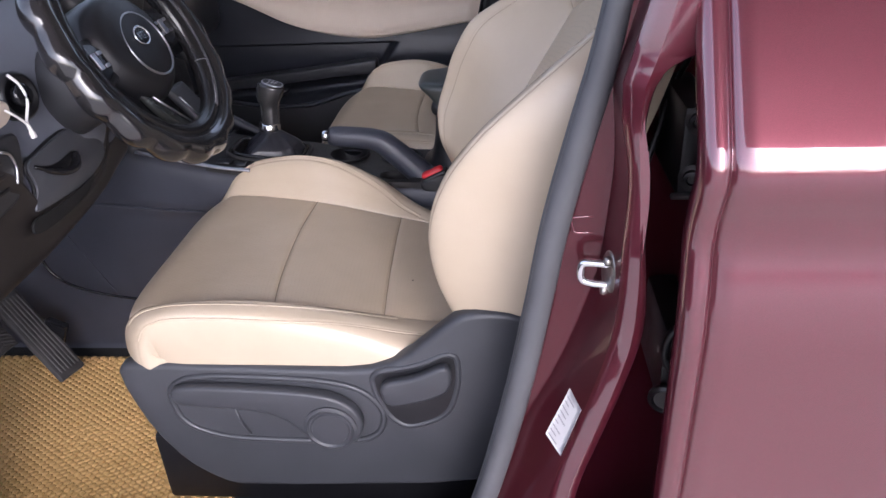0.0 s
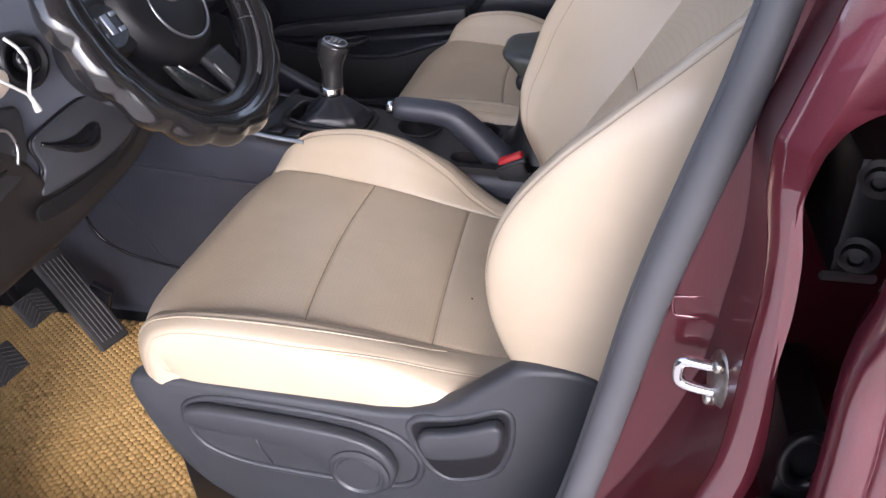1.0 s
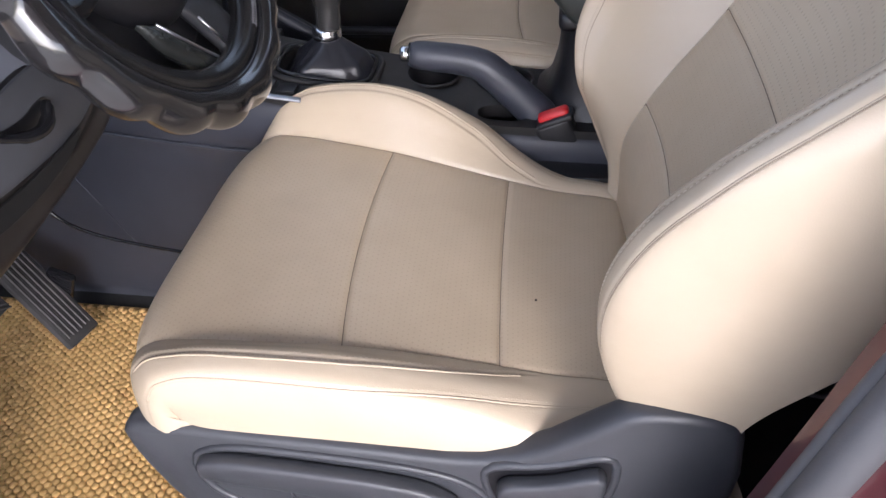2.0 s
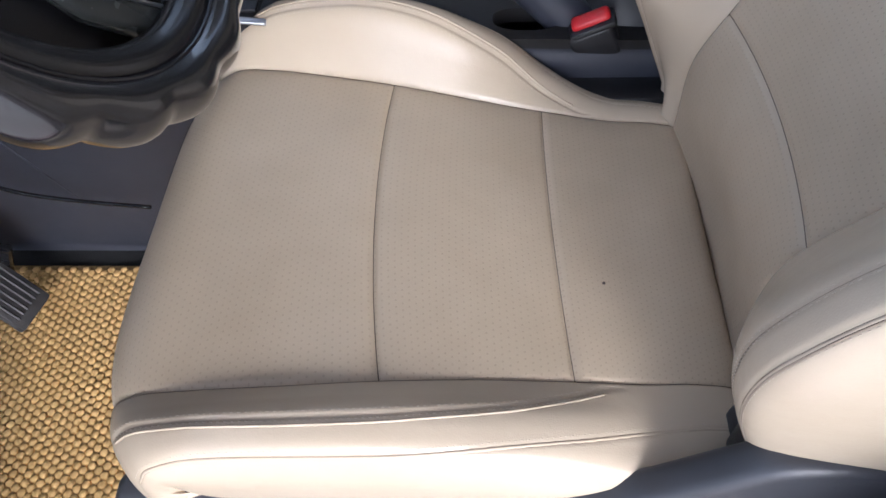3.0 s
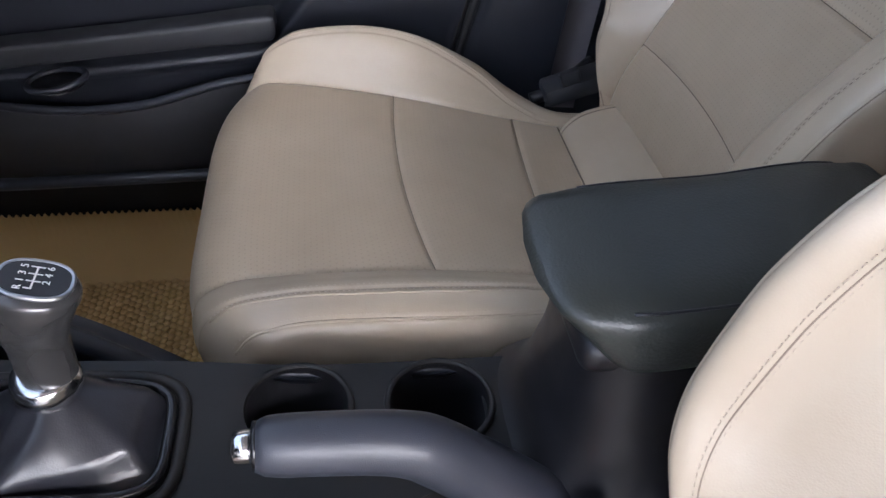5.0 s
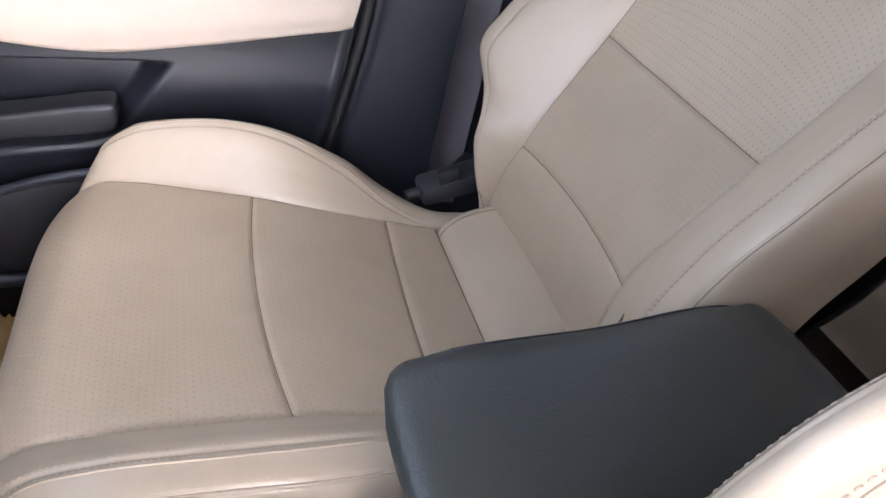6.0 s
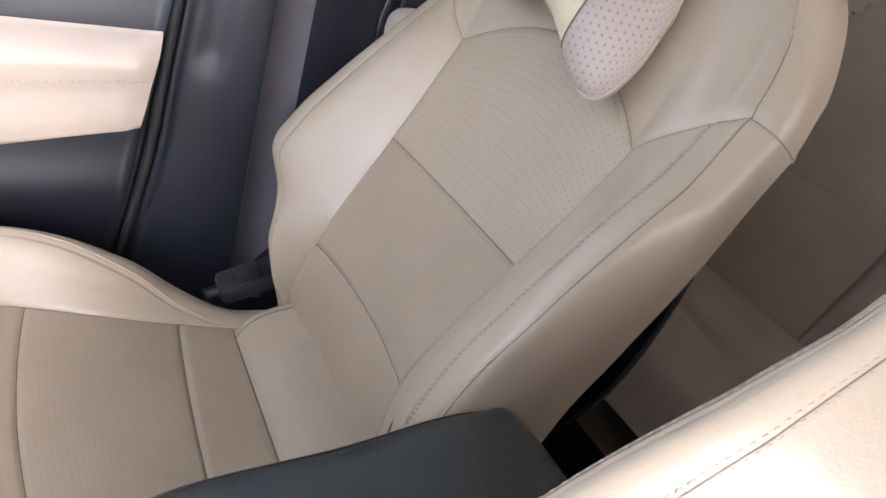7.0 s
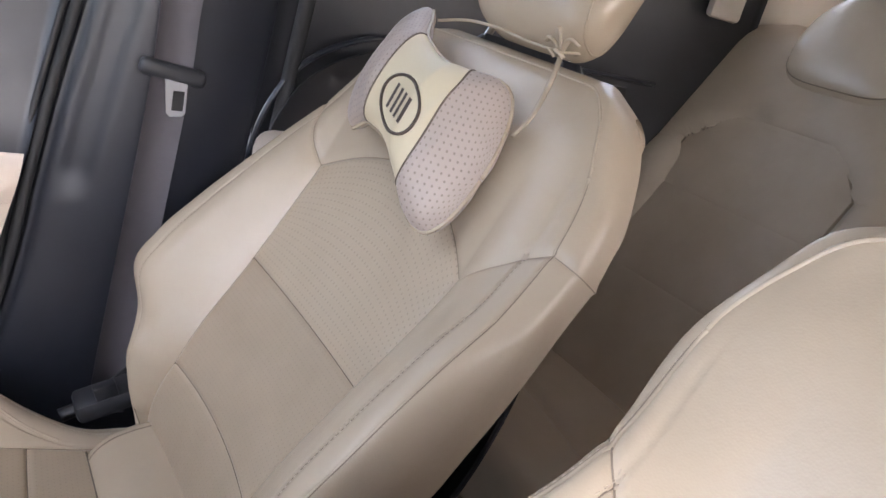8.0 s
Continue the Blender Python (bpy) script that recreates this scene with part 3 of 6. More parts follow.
def seat_panels(parent, where, rolled=False, low=0.146, spread=0.25, lean=0.0, swell=0.0):
    """Cushion and backrest of one seat: every sewn panel a mesh of its own."""
    at = np.array(where)
    c_us = [seg(0, U1, 60), seg(U1, U2, 34), seg(U2, U_END, 30)]
    whole = np.concatenate([c_us[0], c_us[1][1:], c_us[2][1:]])
    for nm, us in zip(("cushion_front_panel", "cushion_middle_panel", "cushion_rear_panel"), c_us):
        vs = seg(-VB, VB, 60)
        U, V = np.meshgrid(us, vs, indexing="ij")
        sheet(nm, cushion_at(U, V, spread) + at, HIDE_INSERT, parent, "taupe perforated leather", uv=np.stack([U, V], -1), flip=True)
    for side in (1, -1):
        vs = seg(VB, VB + LB, 70, False) * side
        U, V = np.meshgrid(whole, vs, indexing="ij")
        sheet("cushion_bolster", cushion_at(U, V, spread) + at, HIDE, parent, "smooth beige leather", uv=np.stack([U, V], -1), flip=side > 0)
        # twin rows of thread along the bolster's crest
        us = np.linspace(0.115, _arc[9] + 0.035, 160)
        xs = cushion_line(us)[:, 0]
        for off in (0.022, -0.045):
            vq = side * (VB + LB * np.clip(crest_q(xs) + off, 0.01, 1))
            sewn("cushion_stitching", lambda a, b: cushion_at(a, b, spread), us, vq, at, parent, (0, 0, 1))
        # corded welts along the crest and lower down the side
        long_us = np.linspace(0.115, _arc[11] + 0.02, 190)
        for us, qf, rad in ((us, crest_q(xs) + 0.05, 0.0013), (long_us, welt_q(cushion_line(long_us)[:, 0]), 0.0017)):
            pts = cushion_at(us, side * (VB + LB * np.clip(qf, 0.01, 1)), spread) + at
            vv, ff = sweep(pts, rad, 6)
            solid("cushion_welt", vv, ff, HIDE, parent, "beige leather piping")
        sewn("cushion_stitching", lambda a, b: cushion_at(a, b, spread), long_us, side * (VB + LB * np.clip(welt_q(cushion_line(long_us)[:, 0]) - 0.03, 0.01, 1)), at, parent, (0, side * 0.5, 1))
    b_us = [seg(0.0, low, 26), seg(low, B2, 30), seg(B2, B3, 30)]
    for nm, us, m in zip(("backrest_lower_panel", "backrest_middle_panel", "backrest_upper_panel"), b_us, (HIDE_INSERT, HIDE_INSERT, HIDE_UPPER)):
        vs = seg(-BV, BV, 56)
        U, V = np.meshgrid(us, vs, indexing="ij")
        sheet(nm, backrest_at(U, V, low, lean, swell) + at, m, parent, "taupe perforated leather", uv=np.stack([U, V], -1), flip=True)
    whole_b = np.concatenate([b_us[0], b_us[1][1:], b_us[2][1:]])
    top = seg(B3, B_END, 54, False)
    for side in (1, -1):
        for nm, us, a, b, lab in (("backrest_bolster", whole_b, 0, FOLD, "smooth beige leather"), ("backrest_side_panel", whole_b, FOLD, 1, "smooth beige leather side"),
                                  ("shoulder_side_panel", top, FOLD, 1, "smooth beige leather side")):
            vs = side * seg(BV + BL * a, BV + BL * b, 36, False)
            U, V = np.meshgrid(us, vs, indexing="ij")
            sheet(nm, backrest_at(U, V, low, lean, swell) + at, HIDE, parent, lab, uv=np.stack([U, V], -1), flip=side > 0)
        crest = CREST + (.03 if swell > 0 else 0)
        for qq, w_end in ((crest + .010, .47), (crest - .011, .47), (FOLD + .020, .61)):
            us = np.linspace(0.06, w_end, 180)
            sewn("backrest_stitching", lambda a, b: backrest_at(a, b, low, lean, swell), us, side * (BV + BL * qq), at, parent, (-RC, side * 0.5, RS))
        # piping up the fold and over the shoulder
        us = np.linspace(0.06, 0.60, 150)
        pts = backrest_at(us, np.full_like(us, side * (BV + BL * FOLD)), low, lean, swell) + at
        vv, ff = sweep(pts, 0.0017, 6)
        solid("backrest_welt", vv, ff, HIDE, parent, "beige leather piping")
    tt = np.linspace(0, math.pi, 90)
    us = 0.60 + (0.124 if swell > 0 else 0.112) * np.sin(tt) ** 0.9
    across = (BV + BL * (FOLD + (0.07 if swell > 0 else 0) * np.sin(tt) ** 0.7)) * np.sign(np.cos(tt)) * np.abs(np.cos(tt)) ** 0.45
    pts = backrest_at(us, across, low, lean, swell) + at
    vv, ff = sweep(pts, 0.0017, 6)
    solid("shoulder_welt", vv, ff, HIDE, parent, "beige leather piping")
    sewn("backrest_stitching", lambda a, b: backrest_at(a, b, low, lean, swell), us + 0.005, across * 1.02, at, parent, (-RC, 0, RS))
    vs = np.concatenate([-seg(BV, BV + BL * FOLD, 24, False)[::-1], seg(-BV, BV, 40)[1:-1], seg(BV, BV + BL * FOLD, 24, False)])
    U, V = np.meshgrid(top, vs, indexing="ij")
    sheet("shoulder_panel", backrest_at(U, V, low, lean, swell) + at, HIDE, parent, "smooth beige leather", uv=np.stack([U, V], -1), flip=True)
    # sewn seams, their thread sunk between the panels, groove shade in its dark colour
    n_ = 90
    runs = [cushion_at(np.full(n_, u), np.linspace(-VB, VB, n_), spread) for u in (U1, U2)]
    runs += [cushion_at(np.linspace(0.02, U_END, n_), np.full(n_, s * VB), spread) for s in (-1, 1)]
    runs += [backrest_at(np.full(n_, u), np.linspace(-BV, BV, n_), low, lean, swell) for u in (low, B2)]
    runs += [backrest_at(np.linspace(0.02, B3, n_), np.full(n_, s * BV), low, lean, swell) for s in (-1, 1)]
    runs += [backrest_at(np.full(2 * n_, B3), np.linspace(-(BV + BL), BV + BL, 2 * n_), low, lean, swell)]
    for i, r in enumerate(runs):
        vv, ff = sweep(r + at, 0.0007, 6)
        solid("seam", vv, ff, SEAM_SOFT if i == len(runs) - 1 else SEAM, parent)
    for s, qq, w_end in ((-1, FOLD + .01, .60), (1, FOLD + .01, .60), (-1, crest, B3), (1, crest, B3)):
        r = backrest_at(np.linspace(0.04, w_end, n_), np.full(n_, s * (BV + BL * qq)), low, lean, swell)
        vv, ff = sweep(r + at, 0.0007, 6)
        solid("seam", vv, ff, SEAM_SOFT, parent)
    # dark moulded back and the padded roll in the bight
    ws, ss = np.linspace(0.0, 0.735, 30), np.linspace(-1, 1, 24)
    Wg, Sg = np.meshgrid(ws, ss, indexing="ij")
    hw = back_half(Wg) * np.where(Wg > 0.66, 1 - 0.25 * smoothstep(.66, .735, Wg), 1)
    slim = 0.0 if swell > 0 else 1.0
    sheet("back_shell", recline(Sg * hw * (0.985 - 0.15 * slim - 0.07 * smoothstep(.40, .52, Wg) * (1 - .6 * slim)) + leaning(Wg, lean), Wg, -0.118 + 0.024 * slim + 0.045 * smoothstep(.26, .52, Wg) - 0.03 * (1 - Sg ** 4) * (1 - smoothstep(.6, .735, Wg))) + at, PLASTIC_BLACK, parent, "black moulded back", thick=0.006)
    if not rolled:
        return
    roll = curve([(0, (.484, .285)), (.25, (.487, .322)), (.5, (.507, .345)), (.75, (.534, .356)), (1, (.566, .362))])
    U, V = np.meshgrid(np.linspace(0, 1, 24), seg(-.20, .165, 46), indexing="ij")
    r = roll(U)
    edge = -0.012 * smoothstep(.145, .165, V) - 0.012 * smoothstep(.17, .20, -V)
    sheet("tuck_roll", np.stack([r[..., 0] - edge * .5, V, r[..., 1] + edge], -1) + at, HIDE, parent, "beige leather roll in the bight", uv=np.stack([U * .1, V], -1), flip=True)
    ys = np.linspace(-.185, .158, 40)
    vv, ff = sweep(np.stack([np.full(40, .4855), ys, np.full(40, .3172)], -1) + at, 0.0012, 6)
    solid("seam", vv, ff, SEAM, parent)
    cap = roll(np.linspace(0.1, 1, 30))
    vv, ff = sweep(np.stack([cap[:, 0], np.full(30, .138), cap[:, 1] + .0003], -1) + at, 0.0009, 6)
    solid("seam", vv, ff, SEAM_SOFT, parent)


def headrest(parent, where, lean=0.0):
    at = np.array(where)
    us, vs = np.linspace(0, 2 * np.pi, 48, endpoint=False), np.sin(np.linspace(-np.pi / 2, np.pi / 2, 46))

    def skin(U, V, puff=0.0):
        fl = np.sqrt(np.clip(1 - np.abs(V) ** 7, 0, 1))
        cu, su = np.cos(U), np.sin(U)
        w = 0.832 + (0.098 + puff) * np.sign(su) * np.abs(su) ** 0.7 * (0.15 + 0.85 * fl) + 0.008 * V ** 2
        n = -0.040 + (0.052 + puff) * np.sign(cu) * np.abs(cu) ** 0.75 * fl
        half = 0.128 - 0.32 * np.clip(-0.005 - n, 0, 0.1)
        return recline(V * half + leaning(w, lean), w, n) + at

    V, U = np.meshgrid(vs, us, indexing="ij")
    h = sheet("headrest", skin(U, V), HIDE, parent, "smooth beige leather headrest", wrap=True, uv=np.stack([V * .1, U * .05], -1))
    for k in (0, 1):
        ring = skin(np.linspace(0, 2 * np.pi, 90, endpoint=False), np.full(90, (1, -1)[k] * 0.84), 0.0004)
        vv, ff = sweep(ring, 0.0012, 6, closed=True)
        solid("piping", vv, ff, HIDE, h)
        yy = (-0.062, 0.100)[k]
        vv, ff = sweep(np.array([recline(np.array(yy + leaning(w, lean)), w, -0.055) + at for w in np.linspace(0.70, 0.80, 8)]), 0.006, 14)
        solid("headrest_post", vv, ff, CHROME, parent, "chrome headrest post")
        vv, ff = sweep(np.array([recline(np.array(yy + leaning(w, lean)), w, -0.055) + at for w in (0.715, 0.728, 0.732)]), [0.010, 0.0095, 0.007], 14)
        solid("post_guide", vv, ff, PLASTIC, parent)


def seat_base(parent, where):
    x, y, z = where
    part("seat_base", box((x + .37, y, z + .20), (.40, .46, .17), .02), PLASTIC_BLACK, parent)
    for s in (-.19, .19):
        part("seat_rail", box((x + .32, y + s, z + .02), (.62, .045, .15), .008), PLASTIC_BLACK, parent)


def xz(pts, y):
    return [(p[0], y, p[1]) for p in pts]


def rounded(pts, passes=2):
    """Cuts the corners of a closed outline."""
    p = [np.array(q, float) for q in pts]
    for _ in range(passes):
        o = []
        for a, b in zip(p, p[1:] + p[:1]):
            o += [a * .78 + b * .22, a * .22 + b * .78]
        p = o
    return [tuple(q) for q in p]


SEATED, LEAN = (0.0, 0.0, 0.0), 0.15
driver = thing("front_seat", (0.3, 0.0, -0.06), "beige leather driver seat with taupe perforated centre panels", "car seat", "front seats")
seat_panels(driver, SEATED, low=0.170, lean=LEAN, swell=0.40)
headrest(driver, SEATED, LEAN)
seat_base(driver, SEATED)
cover_line = [(.030, .300), (.06, .306), (.30, .300), (.41, .297), (.47, .315), (.545, .385), (.57, .400), (.62, .402), (.66, .392), (.674, .30), (.655, .12), (.60, .07), (.19, .052), (.15, .066), (.10, .105), (.06, .17), (.035, .25)]
cover = part("side_cover", prism(rounded(xz(cover_line, -.250), passes=1), (0, -.034, 0), .010, 3), SEAT_TRIM, driver, "charcoal plastic side cover")
rim_line = rounded(xz([(.098, .289), (.33, .284), (.405, .268), (.440, .225), (.432, .178), (.39, .158), (.12, .165)], -.284), passes=3)
vv, ff = sweep(np.array(rim_line), .005, 8, closed=True, up=(0, 1, 0))
solid("recess_rim", vv, ff, SEAT_TRIM, cover)
arm_line = [(.118, .280), (.114, .250), (.135, .240), (.23, .236), (.285, .222), (.312, .19), (.335, .165), (.37, .160), (.400, .178), (.410, .212), (.395, .245), (.36, .265), (.29, .274)]
lever = part("height_lever", prism(rounded(xz(arm_line, -.284), passes=2), (0, -.020, 0), .006, 3), SEAT_TRIM, cover, "charcoal seat height lever")
vv, ff = lathe([(.041, 0), (.041, .004), (.036, .006), (.033, .003), (.030, .003), (.028, .006), (.0, .0065)], (.358, -.303, .205), (0, -1, 0), 40)
solid("lever_cap", vv, ff, SEAT_TRIM, lever, crisp=20)
vv, ff = sweep(np.array([(.205, -.285, .228), (.209, -.285, .20), (.222, -.285, .172)]), .0025, 6, up=(0, 1, 0))
solid("cover_crease", vv, ff, SEAT_TRIM, cover)
rim2 = rounded(xz([(.424, .296), (.49, .306), (.553, .338), (.556, .28), (.538, .215), (.475, .188), (.447, .21), (.428, .255)], -.282), passes=2)
vv, ff = sweep(np.array(rim2), .0055, 8, closed=True, up=(0, 1, 0))
solid("recess_rim", vv, ff, SEAT_TRIM, cover)
part("recess_floor", prism(rim2, (0, -.003, 0), 0), PLASTIC_BLACK, cover)
rec = rounded(xz([(.436, .286), (.49, .296), (.546, .326), (.545, .272), (.50, .252), (.445, .240)], -.284), passes=2)
part("recline_lever", prism(rec, (0, -.020, .002), .006, 3), SEAT_TRIM, cover, "charcoal recline lever")
part("hinge_cover", box((.61, -.235, .33), (.11, .045, .13), .02, 3), PLASTIC_BLACK, driver)
part("hinge_guard", prism(rounded(xz([(.560, .318), (.568, .352), (.576, .362), (.592, .340), (.64, .275), (.60, .25), (.565, .275)], -.250), passes=2), (0, .052, 0), .006, 2), PLASTIC, driver, "charcoal plastic hinge guard")
vv, ff = lathe([(.0016, 0), (.0016, .0008), (.0, .001)], (.467, -.072, .3265), (0.2, 0, 1), 10)
solid("cushion_mark", vv, ff, EMBLEM, driver, "small dark mark")

PASSENGER = (0.155, 0.74, 0.0)
passenger = thing("front_seat", (0.455, 0.74, -0.06), "beige leather passenger seat with taupe panels and headrest", "car seat", "front seats")
seat_panels(passenger, PASSENGER, True, spread=0.06, lean=LEAN)
headrest(passenger, PASSENGER, LEAN)
seat_base(passenger, PASSENGER)

# ---- cabin structure ----
def panel_box(name, c, size, mat, label, category, r=0.006, kind="structure"):
    return tagged(part(name, box(c, size, r), mat), label, category, kind=kind)


ground = solid("ground", [(-60, -60, -.44), (60, -60, -.44), (60, 60, -.44), (-60, 60, -.44)], [(0, 1, 2, 3)], CONCRETE)
tagged(ground, "pale grey concrete yard under the car", "ground", kind="structure")
panel_box("floor", (.75, .37, -.11), (3.3, 1.62, .06), CARPET, "black carpeted car floor", "floor")
panel_box("sill", (.2, -.47, -.02), (1.3, .09, .20), PAINT, "maroon painted door sill under the open doorway", "sill", .03)
panel_box("sill", (.75, 1.16, .05), (3.2, .10, .24), PLASTIC_BLACK, "black plastic sill trim beside the passenger door", "sill", .03)
panel_box("roof", (1.60, .37, 1.27), (2.6, 1.40, .05), HEADLINER, "pale headliner under the roof", "roof", .03)
panel_box("firewall", (-.86, .37, .2), (.05, 1.6, .70), CARPET, "black carpeted bulkhead behind the pedals", "bulkhead")
panel_box("tailgate", (2.87, .37, .58), (.05, 1.62, 1.36), PLASTIC, "dark trimmed tailgate behind the rear seat", "tailgate")


def pane(name, pts, label):
    bm = prism(pts, (0, .004, 0) if abs(pts[0][1] - pts[2][1]) < .2 else (.004, 0, 0), 0)
    ob = part(name, bm, GLASS)
    ob.visible_shadow = False
    return tagged(ob, label, "window", kind="structure")


pane("window_1", [(-.95, -.25, .68), (-.95, .99, .68), (.32, .93, 1.25), (.32, -.19, 1.25)], "clear windscreen glass")
pane("window_2", [(-.55, 1.14, .84), (.58, 1.14, .86), (.64, 1.05, 1.24), (.15, 1.05, 1.24)], "clear passenger door glass")
pane("window_3", [(.85, 1.14, 1.12), (1.98, 1.14, 1.12), (1.98, 1.07, 1.24), (.88, 1.07, 1.24)], "clear rear door glass")

# ---- centre console ----
def smooth_path(pts, n=40):
    f = curve([(i, p) for i, p in enumerate(pts)])
    return f(np.linspace(0, len(pts) - 1, n))


top_z = curve([(-.6, .60), (-.35, .53), (-.14, .452), (.05, .408), (.2, .390), (.26, .380), (.45, .370), (.62, .366)])
console = thing("centre_console", (.1, .36, -.06), "charcoal plastic centre console with gear lever, cup holders and tray", "console")
xs = np.linspace(-.6, .62, 40)
for nm, ya, out in (("console_side", .238, -1), ("console_side", .437, 1)):
    t = np.linspace(0, 1, 26)
    X, T = np.meshgrid(xs, t, indexing="ij")
    crease = curve([(-.6, .38), (-.26, .328), (-.04, .306), (.2, .295), (.62, .285)])(X)
    Z = -.07 + (top_z(X) - .004 + .07) * T
    step = 0.012 * smoothstep(-.008, .010, crease - Z) + 0.012 * smoothstep(.0, .25, crease - Z)
    Y = ya + (step if out < 0 else -step)
    Y = Y + (-out) * 0.010 * smoothstep(.94, 1.0, T)
    sheet(nm, np.stack([X, Y, Z], -1), KICK if out < 0 else PLASTIC_SOFT, console, thick=.006, flip=out > 0)


def plate(name, outer, holes, zf, mat, parent, label="", lip=0.02):
    """A flat plate with openings cut through it, bent to the height zf, with the openings' walls turned down."""
    bm = bmesh.new()
    loops = []
    for ring in [outer] + holes:
        vs = [bm.verts.new((x, y, 0)) for x, y in ring]
        loops.append(vs)
        for a, b in zip(vs, vs[1:] + vs[:1]):
            bm.edges.new((a, b))
    bmesh.ops.triangle_fill(bm, use_beauty=True, use_dissolve=False, edges=list(bm.edges), normal=(0, 0, 1))
    for vs in loops:
        low = [bm.verts.new((v.co.x, v.co.y, -lip)) for v in vs]
        for i in range(len(vs)):
            j = (i + 1) % len(vs)
            bm.faces.new((vs[i], vs[j], low[j], low[i]))
    for v in bm.verts:
        v.co.z += float(zf(v.co.x))
    return part(name, bm, mat, parent, label, crisp=40)


def oval(cx, cy, rx, ry, n=36, power=2.0):
    out = []
    for i in range(n):
        a = 2 * math.pi * i / n
        c, s_ = math.cos(a), math.sin(a)
        out.append((cx + rx * math.copysign(abs(c) ** (2 / power), c), cy + ry * math.copysign(abs(s_) ** (2 / power), s_)))
    return out


CUPS = [(.279, .386, .042), (.397, .386, .042)]
outer = [(x, .244) for x in np.linspace(.004, .60, 24)] + [(x, .433) for x in np.linspace(.60, .004, 24)]
holes = [oval(cx, cy, r, r, 40) for cx, cy, r in CUPS] + [oval(.402, .283, .040, .022, 36, 2.6), oval(.111, .355, .072, .049, 44, 5)]
plate("console_top", outer, holes, top_z, CONSOLE, console, "charcoal plastic top with openings")
for cx, cy, r in CUPS:
    z = float(top_z(cx))
    vv, ff = lathe([(r * .9, -.075), (r * .93, -.07), (r * .99, 0.0), (r * 1.0, .002)], (cx, cy, z), (0, 0, 1), 40)
    cup = solid("cup_holder", vv, [f[::-1] for f in ff[:-1]], PLASTIC_BLACK, console, "black cup holder well")
    ring = [(cx + (r + .002) * math.cos(a), cy + (r + .002) * math.sin(a), z + .0015) for a in np.linspace(0, 2 * np.pi, 48, endpoint=False)]
    vv, ff = sweep(np.array(ring), .003, 8, closed=True)
    solid("cup_rim", vv, ff, CONSOLE, cup)
part("brake_well", box((.392, .283, .325), (.11, .05, .03), .01), CONSOLE, console)
# gear surround
for k, (rx, ry, rr, dz, m) in enumerate([(.084, .060, .005, .002, CONSOLE), (.075, .051, .004, .006, GLOSS_BLACK)]):
    ring = [(x, y, float(top_z(x)) + dz) for x, y in oval(.111, .355, rx, ry, 64, 4.5)]
    vv, ff = sweep(np.array(ring), rr, 10, closed=True)
    solid("gear_surround", vv, ff, m, console, ("charcoal plastic surround", "gloss black surround")[k])
# pleated boot up to the collar
A, T = np.meshgrid(np.linspace(0, 2 * np.pi, 96, endpoint=False), np.linspace(0, 1, 30), indexing="ij")
k = T ** 1.15
pw = 2 / (2 + 2.6 * (1 - k))
ca, sa = np.cos(A), np.sin(A)
bx = np.sign(ca) * np.abs(ca) ** pw * ((1 - k) * .0735 + k * .0185)
by = np.sign(sa) * np.abs(sa) ** pw * ((1 - k) * .0500 + k * .0185)
ridge = sum(h * np.exp(-(np.angle(np.exp(1j * (A - c - tw * T))) / w) ** 2) for c, h, w, tw in ((4.40, .30, .20, .3), (5.35, -.07, .45, .2), (3.55, -.14, .40, 0), (.55, .16, .30, -.4), (1.9, .14, .25, .3), (2.7, .12, .22, 0), (5.9, .07, .25, 0)))
pl = 1 + ridge * np.sin(np.pi * np.clip(T, 0, 1)) ** .7
base_x, base_y = .111 + (.113 - .111) * k, .355 + (.369 - .355) * k
bz = top_z(.105) - .006 + .052 * T ** 1.05 - .008 * np.sin(np.pi * np.clip(T / .4, 0, 1)) * (T < .4)
sheet("gear_boot", np.stack([base_x + bx * pl, base_y + by * pl, bz], -1).transpose(1, 0, 2), BOOT_HIDE, console, "black leather gear boot", wrap=True, flip=True)
vv, ff = lathe([(.0190, -.009), (.0226, -.0085), (.0232, -.007), (.0232, .003), (.0224, .0045), (.0224, .0075), (.0212, .009), (.016, .010)], (.1125, .370, .453), (.05, 0, 1), 36)
solid("gear_collar", vv, ff, CHROME, console, "chrome collar")
kn = curve([(0, (.0215, .0180, .117, .461)), (.12, (.0222, .0186, .117, .470)), (.3, (.0226, .0190, .117, .486)), (.42, (.0232, .0195, .1172, .500)), (.50, (.0262, .0212, .1172, .510)), (.60, (.0305, .0242, .1172, .520)), (.74, (.0325, .026, .118, .532)),
            (.86, (.0325, .026, .120, .543)), (.95, (.0285, .0235, .1215, .552)), (.99, (.021, .018, .122, .5548)), (1, (.019, .0165, .122, .555))])
T, A = np.meshgrid(np.linspace(0, 1, 56), np.linspace(0, 2 * np.pi, 48, endpoint=False), indexing="ij")
K = kn(T) * np.array((.88, .90, 1, 1))
K[..., 3] = .461 + (K[..., 3] - .461) * .93
K[..., 2] += .010 * T ** 2
tilt = 0.30
P = np.stack([K[..., 2] + K[..., 0] * np.cos(A), .370 + K[..., 1] * np.sin(A), K[..., 3] + tilt * K[..., 0] * np.cos(A) * -1 * smoothstep(.6, 1, T)], -1)
knob = sheet("gear_knob", P, KNOB, console, "dark satin grey gear knob", wrap=True, flip=True)
cap = [(.133 + x, .370 + y, .5486 - tilt * x) for x, y in oval(0, 0, .0205, .0165, 40, 2.6)]
vv, ff = sweep(np.array(cap), .0016, 8, closed=True)
solid("cap_ring", vv, ff, SATIN, knob)
